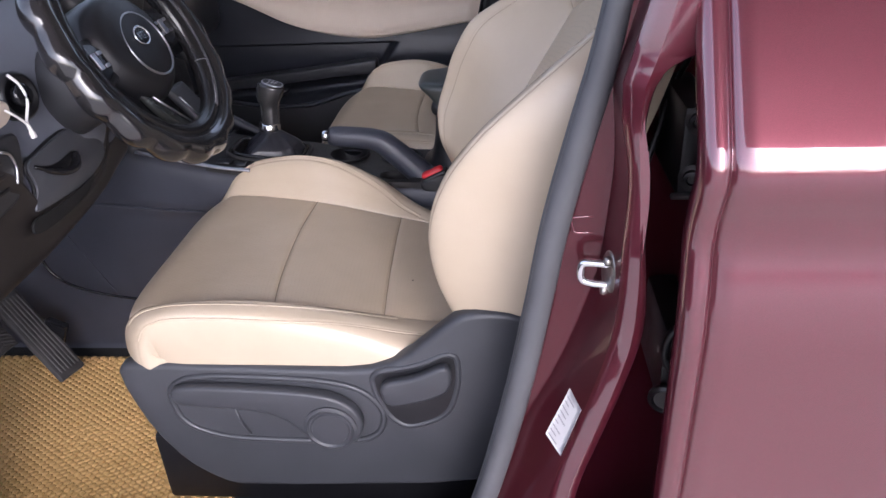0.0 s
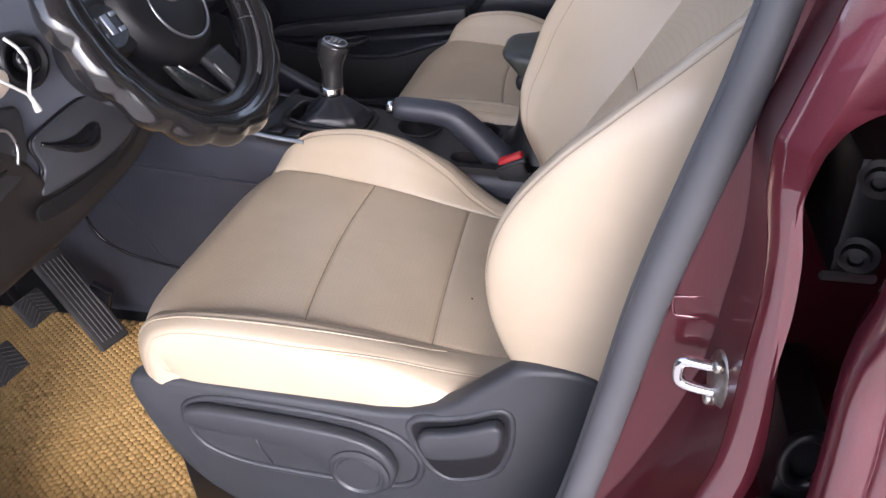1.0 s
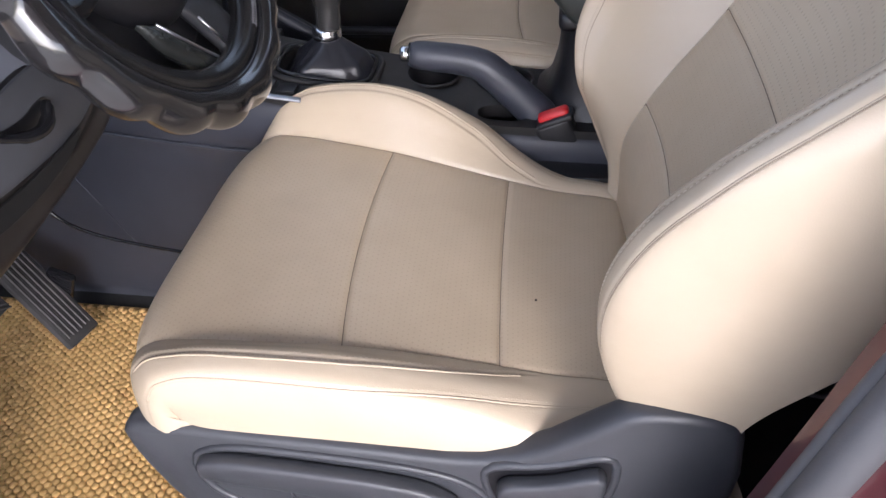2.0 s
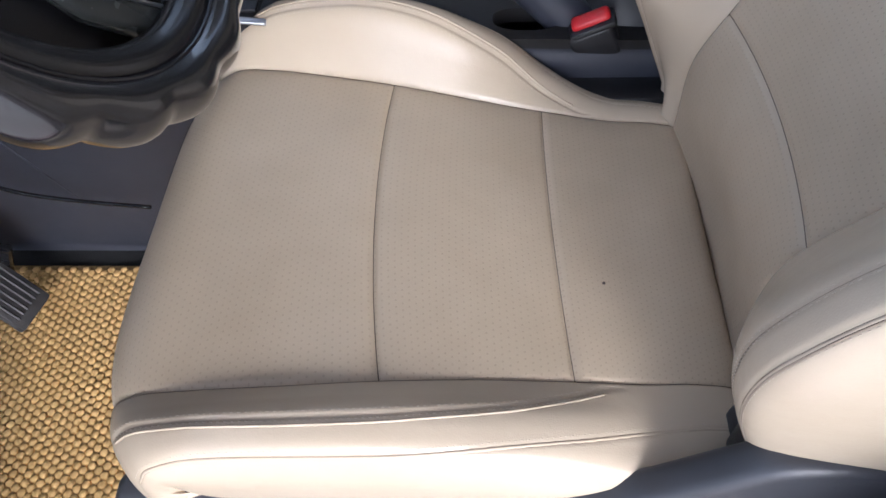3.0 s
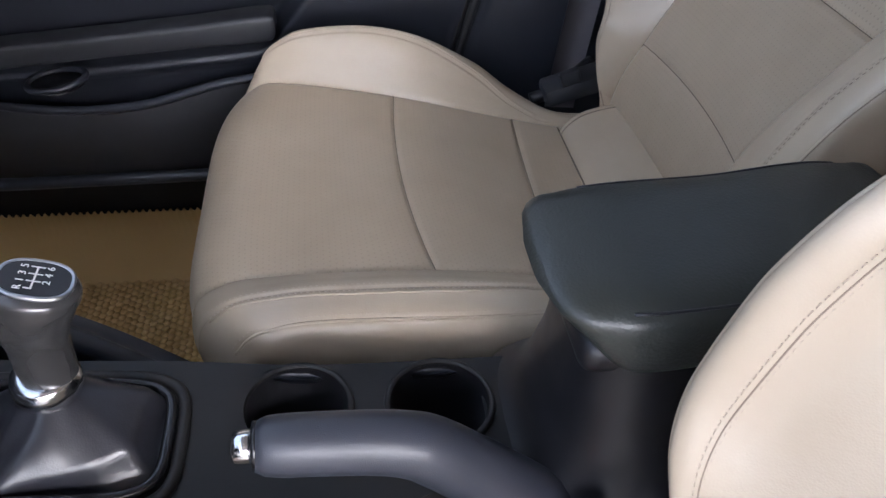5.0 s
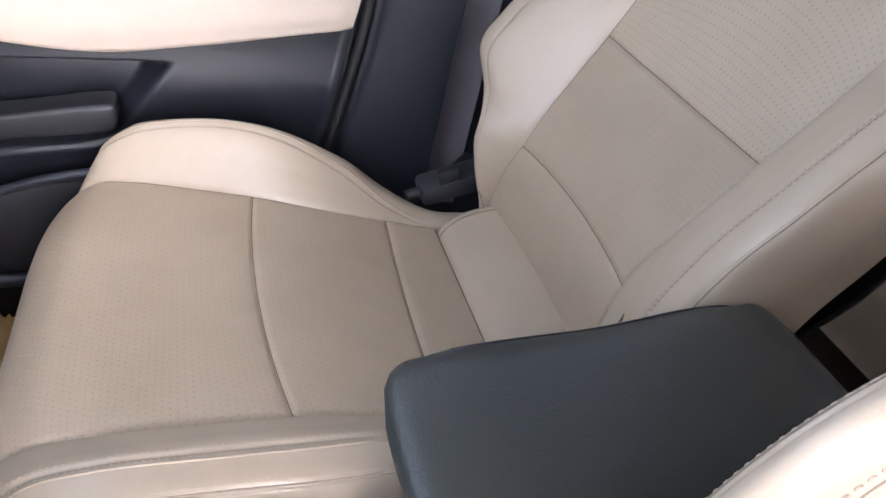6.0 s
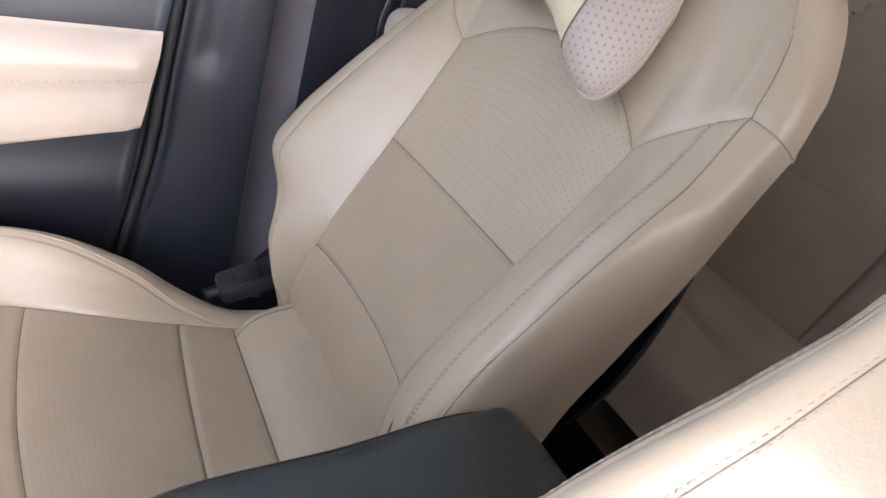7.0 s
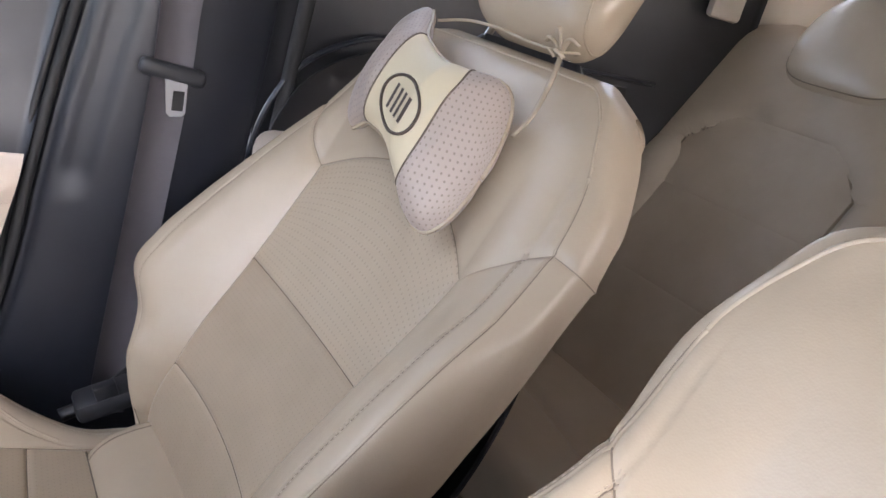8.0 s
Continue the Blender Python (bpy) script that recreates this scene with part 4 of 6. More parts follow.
capf = [(.133 + x, .370 + y, .5496 - tilt * x) for x, y in oval(0, 0, .0197, .0157, 40, 2.6)]
solid("shift_plate", capf, [list(range(len(capf)))], PLASTIC_BLACK, knob, "black shift pattern plate")


def lettering(name, text, size, m, mat, parent):
    """Raised characters in the built-in font, as a mesh at the pose m."""
    cu = bpy.data.curves.new(name, "FONT")
    cu.body, cu.size, cu.extrude, cu.align_x, cu.align_y = text, size, 0.0002, "CENTER", "CENTER"
    tmp = bpy.data.objects.new(name, cu)
    me = bpy.data.meshes.new_from_object(tmp)
    bpy.data.objects.remove(tmp)
    vs = [tuple(m @ v.co) for v in me.vertices]
    fs = [tuple(p.vertices) for p in me.polygons]
    bpy.data.meshes.remove(me)
    return solid(name, vs, fs, mat, parent)


knob_top = Matrix.Translation((.133, .370, .5501)) @ Matrix.Rotation(math.atan(tilt), 4, "Y") @ Matrix.Rotation(radians(90), 4, "Z")
V, F = [], []
for x, y0, y1 in ((-.0096, 0, .0042), (-.0032, -.0042, .0042), (.0032, -.0042, .0042), (.0096, -.0042, .0042)):
    n = len(V)
    V += [tuple(knob_top @ Vector((x + dx, y, .0002))) for dx, y in ((-.0006, y0), (.0006, y0), (.0006, y1), (-.0006, y1))]
    F.append((n, n + 1, n + 2, n + 3))
V += [tuple(knob_top @ Vector((x, y, .0003))) for x, y in ((-.0102, -.0006), (.0102, -.0006), (.0102, .0006), (-.0102, .0006))]
F.append(tuple(range(len(V) - 4, len(V))))
solid("shift_gate_lines", V, F, WHITE, knob)
for ch, x, y in (("R", -.0096, .0075), ("1", -.0032, .0075), ("3", .0032, .0075), ("5", .0096, .0075), ("2", -.0032, -.0075), ("4", .0032, -.0075), ("6", .0096, -.0075)):
    lettering("shift_numeral", ch, .0064, knob_top @ Matrix.Translation((x, y, .0002)), WHITE, knob)
# keys beside the lever, silver edge, tray, passenger-side rail
for i in range(4):
    x = .035 + .034 * i
    part("console_key", box((x, .270, float(top_z(x)) + .001), (.031, .026, .006), .002), PLASTIC_BLACK, console)
vv, ff = sweep(smooth_path([(-.135, .237, .449), (-.06, .237, .432), (.03, .238, .413), (.10, .239, .404)]), .0055, 10, flat=.6)
solid("console_trim", vv, ff, SATIN, console, "satin silver edge strip")
cr_x = np.linspace(-.32, .22, 30)
vv, ff = sweep(np.stack([cr_x, np.full(30, .2385), curve([(-.6, .38), (-.26, .328), (-.04, .306), (.2, .295), (.62, .285)])(cr_x) + .004], -1), .0032, 8)
solid("console_crease", vv, ff, KICK, console)
part("storage_tray", box((-.065, .36, .385), (.125, .225, .04), .008), PLASTIC_BLACK, console)
part("tray_lip", box((-.004, .36, .404), (.014, .225, .018), .005), PLASTIC, console)
fin_top = smooth_path([(-.45, .505, .63), (-.25, .503, .555), (-.054, .500, .451), (.02, .496, .411), (.10, .486, .370), (.17, .470, .330), (.22, .455, .300)], 30)
fin_low = fin_top.copy()
fin_low[:, 2] = -.06
sheet("console_rail", np.stack([fin_top, fin_top * .8 + fin_low * .2, fin_low], 0), PLASTIC_SOFT, console, "slate padded side rail", thick=.018)
vv, ff = sweep(fin_top + np.array([0, -.009, 0]), .010, 10)
solid("rail_piping", vv, ff, PLASTIC_SOFT, console)
part("tray_wall", box((-.16, .36, .46), (.05, .23, .16), .02, 3, Matrix.Rotation(radians(-25), 3, "Y")), PLASTIC, console)

# ---- handbrake ----
brake = thing("handbrake", (.46, .29, .34), "black handbrake lever with a chrome release button", "handbrake")
pth = smooth_path([(.258, .300, .4545), (.30, .300, .4515), (.335, .300, .4480), (.358, .2995, .4435), (.378, .299, .4330), (.42, .297, .396), (.46, .293, .360), (.50, .290, .325)], 40)
rad = np.interp(np.linspace(0, 1, 40), [0, .02, .06, .4, .55, .8, 1], [.0155, .019, .0205, .022, .0235, .0265, .028])
vv, ff = sweep(pth, rad, 18, flat=1.05)
solid("lever_grip", vv, ff, KICK, brake, "charcoal moulded grip")
vv, ff = sweep(np.array([(.262, .300, .455), (.247, .300, .4545), (.2445, .300, .4545)]), [.0115, .0115, .009], 18)
solid("release_button", vv, ff, CHROME, brake, "chrome button")
vv, ff = sweep(np.array([(.262, .300, .455), (.258, .300, .455)]), .0165, 18)
solid("button_ring", vv, ff, GLOSS_BLACK, brake)

# ---- driver belt buckle ----
buckle = thing("seatbelt_buckle", (.48, .26, .25), "black seatbelt buckle with a red release button", "seatbelt buckle")
tilt_b = Matrix.Rotation(radians(-24), 3, "Y")
part("buckle_body", box((.486, .258, .352), (.058, .032, .062), .008, 3, tilt_b), PLASTIC_BLACK, buckle)
part("release_button", box((.4765, .2600, .3855), (.047, .021, .014), .006, 3, tilt_b), RED, buckle, "red button")
part("buckle_frame", box((.479, .258, .380), (.056, .031, .010), .004, 2, tilt_b), PLASTIC_BLACK, buckle)
part("buckle_stalk", box((.505, .256, .28), (.035, .012, .12), .004, 2, tilt_b), PLASTIC_BLACK, buckle)
tagged(part("seat_gap_trim", box((.52, .225, .305), (.16, .05, .025), .008, 2), PLASTIC_BLACK), "black plastic trim between seat and console", "trim", kind="structure")

# ---- armrest ----
arm = thing("armrest", (.60, .37, .37), "black leather padded armrest on the centre console", "armrest")
sec = curve([(0, (.447, .368, .030, .546, .520)), (.02, (.449, .368, .052, .551, .512)), (.06, (.457, .368, .064, .556, .505)), (.14, (.479, .367, .071, .559, .500)), (.5, (.60, .372, .076, .562, .500)), (.9, (.725, .382, .078, .560, .502)), (.97, (.748, .384, .074, .556, .508)), (1, (.756, .385, .060, .548, .516))])
T, A = np.meshgrid(np.linspace(0, 1, 46), np.linspace(0, 2 * np.pi, 64, endpoint=False), indexing="ij")
Q = sec(T)
ca, sa = np.cos(A), np.sin(A)
P = np.stack([Q[..., 0] + .042 * (1 - smoothstep(0, .3, T)) * (.5 - .5 * np.sign(sa) * np.abs(sa) ** .42), Q[..., 1] + Q[..., 2] * np.sign(ca) * np.abs(ca) ** .42, (Q[..., 3] + Q[..., 4]) / 2 + (Q[..., 3] - Q[..., 4]) / 2 * np.sign(sa) * np.abs(sa) ** .42], -1)
lid = sheet("armrest_lid", P, ARM_HIDE, arm, "black grained leather lid", wrap=True)
for yo in (-.84, .84):
    pts = [(Q[i, 0, 0], Q[i, 0, 1] + Q[i, 0, 2] * yo, Q[i, 0, 3] - .0042) for i in range(4, 44)]
    vv, ff = sweep(np.array(pts)[5:-4] + np.array((0, yo * .004, -.0008)), .0012, 6)
    solid("armrest_seam", vv, ff, BOOT_HIDE, lid)
    stitches("armrest_stitching", np.array(pts), (0, yo * .5, 1), lid, BOOT_HIDE, step=.005, length=.0036)
col = curve([(0, (.560, .365, .125, .100, .36)), (.15, (.56, .365, .10, .090, .38)), (.4, (.555, .365, .080, .080, .42)), (.75, (.552, .366, .072, .070, .475)), (1, (.565, .367, .086, .066, .512))])
T, A = np.meshgrid(np.linspace(0, 1, 24), np.linspace(0, 2 * np.pi, 40, endpoint=False), indexing="ij")
Q = col(T)
ca, sa = np.cos(A), np.sin(A)
sheet("armrest_column", np.stack([Q[..., 0] + Q[..., 2] * np.sign(ca) * np.abs(ca) ** .6, Q[..., 1] + Q[..., 3] * np.sign(sa) * np.abs(sa) ** .6, Q[..., 4]], -1), PLASTIC_BLACK, arm, "black plastic column", wrap=True, flip=True)
part("lid_underside", box((.60, .372, .503), (.25, .130, .03), .012, 3), PLASTIC_BLACK, arm, "black smooth underside")

# ---- mats and pedals ----
def foam_mat(name, x0, x1, y0, y1, z, label, keep=lambda x, y: True):
    th = thing(name, ((x0 + x1) / 2, (y0 + y1) / 2, z), label, "floor mat", "floor mats")
    # base slab in the darker ochre, which paints the grooves' shade
    part("mat_base", box(((x0 + x1) / 2, (y0 + y1) / 2, z + .003), (x1 - x0, y1 - y0, .008), .003), MAT_SHADE, th)
    px, py = .0118, .0132
    V, F = [], []
    n = 0
    i = 0
    x = x0 + px
    while x < x1 - px * .5:
        y = y0 + py * (1 if i % 2 else .5)
        while y < y1 - py * .4:
            if keep(x, y):
                for r, h in ((1.0, .0065), (.93, .0095), (.70, .0115)):
                    for a in range(6):
                        g = math.radians(60 * a + 30)
                        V.append((x + r * .60 * px * math.sin(g), y + r * .56 * py * math.cos(g), z + h))
                for k in (0, 6):
                    for a in range(6):
                        b = (a + 1) % 6
                        F.append((n + k + a, n + k + 6 + a, n + k + 6 + b, n + k + b))
                F.append(tuple(n + 12 + a for a in range(5, -1, -1)))
                n += 18
            y += py
        i += 1
        x += px * .93
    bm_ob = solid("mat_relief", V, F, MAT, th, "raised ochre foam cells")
    bm_ob["kind"] = "stuff"
    return th


foam_mat("floor_mat", -.78, .12, -.40, .232, -.078, "ochre foam driver floor mat with raised diamond cells")
pmat = foam_mat("floor_mat", -.52, .16, .46, 1.040, -.078, "ochre foam passenger floor mat with raised cells")


xs = np.linspace(-.56, .14, 240)
scal = np.where(np.arange(240) % 4 < 2, 0, .006)
rows = [np.stack([xs, 1.030 + .068 * t + 0 * xs, -.074 + .115 * t ** 1.4 + scal * (t == 1)], -1) for t in np.linspace(0, 1, 8)]
sheet("mat_border", np.stack(rows, 0), MAT, pmat, "upturned ochre border with a scalloped edge", thick=.004, flip=True)


def ribbed_pad(name, top, low, half, parent, ribs, mat=PEDAL_RUBBER, along=True):
    """A pedal pad between two points, with raised ribs."""
    a, b = Vector(top), Vector(low)
    d = (b - a).normalized()
    s_ = Vector((0, 1, 0)) - d * d.y
    s_.normalize()
    n = s_.cross(d)
    if n.x < 0:
        n = -n
    m = Matrix((s_, d, n)).transposed()
    L = (b - a).length
    pad = part(name, box((a + b) / 2, (half * 2, L, .014), .005, 2, m), mat, parent)
    for i in range(ribs):
        f = (i + .5) / ribs - .5
        if along:
            c, size = (a + b) / 2 + s_ * f * half * 1.7 + n * .008, (.0035, L * .86, .004)
            part("rib", box(c, size, .0012, 1, m), mat, pad)
        else:
            for sg in (-1, 1):
                turn = m @ Matrix.Rotation(radians(28 * sg), 3, "Z")
                c = (a + b) / 2 + d * f * L * .9 + s_ * half * .48 * sg + n * .008
                part("rib", box(c, (half * .95, .0035, .004), .0012, 1, turn), mat, pad)
    return pad, n


gas = thing("accelerator_pedal", (-.385, .12, -.06), "black ribbed accelerator pedal hinged at the floor", "pedal", "pedals")
ribbed_pad("pedal_pad", (-.478, .150, .155), (-.340, .106, -.026), .038, gas, 6)
part("pedal_bracket", box((-.400, .165, .03), (.05, .018, .10), .006, 2, Matrix.Rotation(radians(25), 3, "Y")), GLOSS_BLACK, gas, "glossy black bracket")
for nm, lab, top, low in (("brake_pedal", "black rubber brake pedal with chevron ribs", (-.442, .034, .140), (-.412, .030, .090)), ("clutch_pedal", "black rubber clutch pedal with chevron ribs", (-.388, -.118, .140), (-.358, -.122, .090))):
    th = thing(nm, (-.42, top[1], .3), lab, "pedal", "pedals")
    ribbed_pad("pedal_pad", top, low, .034, th, 6, along=False)
    vv, ff = sweep(np.array([(top[0] - .012, top[1], .12), (top[0] - .06, top[1] + .01, .22), (top[0] - .16, top[1] + .01, .42)]), .011, 10, flat=.6)
    solid("pedal_arm", vv, ff, PLASTIC_BLACK, th)
vv, ff = sweep(smooth_path([(-.412, .222, .232), (-.402, .222, .184), (-.378, .222, .150), (-.331, .223, .124), (-.256, .225, .104), (-.15, .226, .088)]), .0032, 8)
tagged(solid("trim", vv, ff, GLOSS_BLACK), "glossy black trim edge along the footwell side", "trim", kind="structure")

vv, ff = sweep(np.array([(-.342, .2335, .266), (-.30, .2325, .185), (-.257, .2315, .1025)]), .0012, 6)
tagged(solid("trim", vv, ff, KICK), "thin fold line in the footwell lining", "trim", kind="structure")

# ---- steering wheel and dashboard ----
HUB = np.array((.044, 0.0, .724))
E1, E2, EN = np.array((0, 1.0, 0)), np.array((-.47, 0, .883)), np.array((.883, 0, .47))


def on_wheel(a, b, c=0.0):
    return HUB + E1 * a + E2 * b + EN * c


wheel = thing("steering_wheel", tuple(HUB), "black leather steering wheel with scalloped grip cover", "steering wheel")
A, B = np.meshgrid(np.linspace(0, 2 * np.pi, 240, endpoint=False), np.linspace(0, 2 * np.pi, 28, endpoint=False), indexing="ij")
saw = (A * 9 / np.pi) % 1.0
lump = np.sin(np.pi * saw ** 1.35)
scal = 1 + 0.32 * (lump - .35) * np.clip(np.cos(B) * .8 - np.sin(B) * .3 + .35, 0, 1)
rr = .0205 * scal
R0 = .188
P = (HUB + (R0 + rr * np.cos(B))[..., None] * (np.cos(A)[..., None] * E1 + np.sin(A)[..., None] * E2) + (rr * np.sin(B) * 1.05)[..., None] * EN)
P = np.concatenate([P, P[:1]], 0)
sheet("rim_cover", P, GRIP, wheel, "glossy black scalloped grip cover", wrap=True)
ring = np.array([on_wheel(.172 * math.cos(a), .172 * math.sin(a), .0135) for a in np.linspace(0, 2 * np.pi, 120, endpoint=False)])
vv, ff = sweep(ring, .0022, 8, closed=True, up=tuple(EN))
solid("rim_piping", vv, ff, GLOSS_BLACK, wheel)
ring = np.array([on_wheel(.162 * math.cos(a), .162 * math.sin(a), -.002) for a in np.linspace(0, 2 * np.pi, 120, endpoint=False)])
vv, ff = sweep(ring, .0165, 18, closed=True, up=tuple(EN))
rim = solid("rim_leather", vv, ff, WHEEL_HIDE, wheel, "black leather inner rim")
V, F = [], []
for k in range(64):
    t0, t1 = -1.15 + 1.5 * k / 64, -1.15 + 1.5 * (k + .8) / 64
    for ra, rb in ((.1585, .1665), (.1665, .1585)):
        n = len(V)
        vv, ff = sweep(np.array([on_wheel(r_ * math.cos(t_), r_ * math.sin(t_), c_) for r_, t_, c_ in ((ra, t0, .0148), ((ra + rb) / 2, (t0 + t1) / 2, .0158), (rb, t1, .0148))]), .0004, 4)
        V += [tuple(q) for q in vv]
        F += [tuple(i + n for i in q) for q in ff]
solid("rim_stitching", V, F, RIM_THREAD, rim, "grey cross stitching")
seam_r = [(.162 + .0172 * math.cos(b), -.002 + .0172 * math.sin(b)) for b in np.linspace(.1, 3.0, 16)]
vv, ff = sweep(np.array([on_wheel(r_ * math.cos(-.52), r_ * math.sin(-.52), c_) for r_, c_ in seam_r]), .0006, 5)
solid("rim_seam", vv, ff, RIM_THREAD, rim)
# airbag pad
u = np.linspace(0, 1, 26)
a = np.linspace(0, 2 * np.pi, 72, endpoint=False)
Ug, Ag = np.meshgrid(u, a, indexing="ij")
pr = .096 * (1 + .05 * np.cos(2 * Ag) + .03 * np.sin(3 * Ag))
prof = curve([(0, (0, .014)), (.45, (.62, .010)), (.75, (.9, -.004)), (.9, (1.0, -.026)), (1, (1.0, -.06))])(Ug)
P = HUB + (pr * prof[..., 0] * np.cos(Ag))[..., None] * E1 + (pr * prof[..., 0] * np.sin(Ag))[..., None] * E2 + prof[..., 1][..., None] * EN
pad = sheet("airbag_pad", P, PLASTIC_BLACK, wheel, "black airbag pad", wrap=True, flip=True)
ring = np.array([on_wheel(.006 + .056 * math.cos(t), .053 * math.sin(t) - .010, .0112) for t in np.linspace(0, 2 * np.pi, 80, endpoint=False)])
vv, ff = sweep(ring, .002, 8, closed=True, up=tuple(EN))
solid("pad_ring", vv, ff, SATIN, pad, "thin bright ring")
disc = [tuple(on_wheel(.0205 * math.cos(t), .0145 * math.sin(t) + .004, .0148)) for t in np.linspace(0, 2 * np.pi, 40, endpoint=False)]
solid("emblem_plate", disc, [list(range(40))], GLOSS_BLACK, pad)
ring = np.array([on_wheel(.0205 * math.cos(t), .0145 * math.sin(t) + .004, .015) for t in np.linspace(0, 2 * np.pi, 48, endpoint=False)])
vv, ff = sweep(ring, .0018, 8, closed=True, up=tuple(EN))
solid("emblem_ring", vv, ff, CHROME, pad, "chrome oval emblem")
for x in (-.008, 0, .008):
    V = [tuple(on_wheel(x + sx * .0026, .004 + sy * .0065, .0155)) for sx, sy in ((-1, -1), (1, -1), (1, 1), (-1, 1))]
    solid("emblem_bar", V, [(0, 1, 2, 3)], CHROME, pad)
# spokes with key pods
for sg in (-1, 1):
    o = [(sg * .07, .036), (sg * .11, .040), (sg * .155, .036), (sg * .162, .0), (sg * .155, -.030), (sg * .11, -.038), (sg * .07, -.030)]
    pod = part("spoke", prism([tuple(on_wheel(x, y, -.030)) for x, y in (o if sg > 0 else o[::-1])], tuple(EN * .020), .006, 3), PLASTIC_BLACK, wheel, "black spoke with keys")
    plate_o = [(sg * (.118 + .032 * math.cos(t)), .002 + .029 * math.sin(t)) for t in np.linspace(0, 2 * np.pi, 28, endpoint=False)]
    part("key_panel", prism([tuple(on_wheel(x, y, -.010)) for x, y in (plate_o if sg > 0 else plate_o[::-1])], tuple(EN * .004), .0015, 1), GLOSS_BLACK, pod, "gloss black key panel")
    part("rocker_key", prism([tuple(on_wheel(sg * .118 + x, .002 + y, -.006)) for x, y in ((-.006, -.013), (.006, -.013), (.006, .013), (-.006, .013))], tuple(EN * .003), .001, 1), SATIN, pod, "silver rocker key")
    for i, (x, y) in enumerate(((-.018, .010), (-.018, -.010), (.018, .010), (.018, -.010))):
        part("key", prism([tuple(on_wheel(sg * .118 + x + dx, .002 + y + dy, -.006)) for dx, dy in ((-.006, -.003), (.006, -.003), (.006, .003), (-.006, .003))], tuple(EN * .002), .0008, 1), SATIN, pod)
for nm, o, strip, m in (("lower_spoke", ((-.070, -.068), (-.050, -.078), (-.012, -.124), (.018, -.158), (.004, -.166), (-.030, -.150), (-.062, -.104)), ((-.052, -.080), (-.034, -.104), (-.010, -.134), (.012, -.160)), SPOKE),
                        ("lower_spoke", ((.004, -.085), (.062, -.084), (.074, -.124), (.086, -.150), (.072, -.166), (.020, -.168), (.028, -.146), (.014, -.108)), ((.016, -.104), (.022, -.122), (.029, -.142)), PLASTIC)):
    sp = part(nm, prism([tuple(on_wheel(x, y, -.022)) for x, y in o], tuple(EN * .015), .006, 3), m, wheel, "dark satin lower spoke")
    vv, ff = sweep(np.array([on_wheel(x, y, -.0062) for x, y in strip]), .0016, 8, up=tuple(EN))
    solid("spoke_strip", vv, ff, SATIN, sp, "satin silver strip")
fill = [(-.095, -.030), (-.150, -.062)] + [(.158 * math.cos(a), .158 * math.sin(a)) for a in np.radians(np.linspace(212, 328, 24))] + [(.150, -.062), (.095, -.030)]
part("lower_fill", prism([tuple(on_wheel(x, y, -.034)) for x, y in fill], tuple(EN * .008), .003, 2), PLASTIC_BLACK, wheel, "black plastic between the lower spokes")
part("hub_lower_cover", prism([tuple(on_wheel(x, y, -.040)) for x, y in ((-.05, -.045), (.05, -.045), (.034, -.118), (0, -.128), (-.034, -.118))], tuple(EN * .016), .006, 3), PLASTIC_BLACK, wheel)
vv, ff = lathe([(.075, -.22), (.072, -.12), (.062, -.07), (.05, -.055)], tuple(HUB), tuple(EN), 28)
solid("column_shroud", vv, ff, PLASTIC, wheel, "charcoal column shroud")

dash = thing("dashboard", (-.3, .37, .44), "slate grey plastic lower dashboard under the steering wheel", "dashboard")
prof_d = curve([(0, (-.30, .440)), (.10, (-.145, .438)), (.16, (-.118, .446)), (.4, (-.098, .50)), (.6, (-.094, .56)), (.8, (-.105, .64)), (.9, (-.13, .72)), (1, (-.24, .82))])
hem = curve([(-.44, .428), (-.28, .432), (-.20, .435), (-.13, .442), (-.05, .452), (.03, .466), (.11, .486), (.215, .505)])
T, Yg = np.meshgrid(np.linspace(0, 1, 60), np.linspace(-.44, .215, 40), indexing="ij")
Q = prof_d(T)
X = Q[..., 0] + .02 * np.exp(-((Yg - .02) / .10) ** 2) * smoothstep(.35, .8, T) - .10 * smoothstep(.12, .215, Yg) * smoothstep(.1, .3, T)
sheet("lower_panel", np.stack([X, Yg, Q[..., 1] + (hem(Yg) - .424) * (1 - smoothstep(.05, .6, T))], -1), DASH, dash, "slate soft plastic knee panel", thick=.006)
# dark cover under the knee panel, rolled forward at its hem
T, Yg = np.meshgrid(np.linspace(0, 1, 30), np.linspace(-.44, .20, 90), indexing="ij")
over = curve([(-.44, .64), (-.23, .625), (-.198, .590), (-.178, .545), (-.15, .524), (-.10, .520), (0, .522), (.035, .542), (.06, .585), (.10, .612), (.20, .62)])(Yg)
turn_in = curve([(0, (-.104, 1)), (.06, (-.090, .97)), (.45, (-.084, .45)), (.72, (-.086, .06)), (.78, (-.094, 0)), (.85, (-.12, -.02)), (1, (-.26, .10))])(T)
sheet("lower_cover", np.stack([turn_in[..., 0] - .09 * smoothstep(.12, .20, Yg), Yg, hem(Yg) + (over - hem(Yg)) * turn_in[..., 1]], -1), COVER_DARK, dash, "brown-black lower cover under the knee panel", thick=.005)
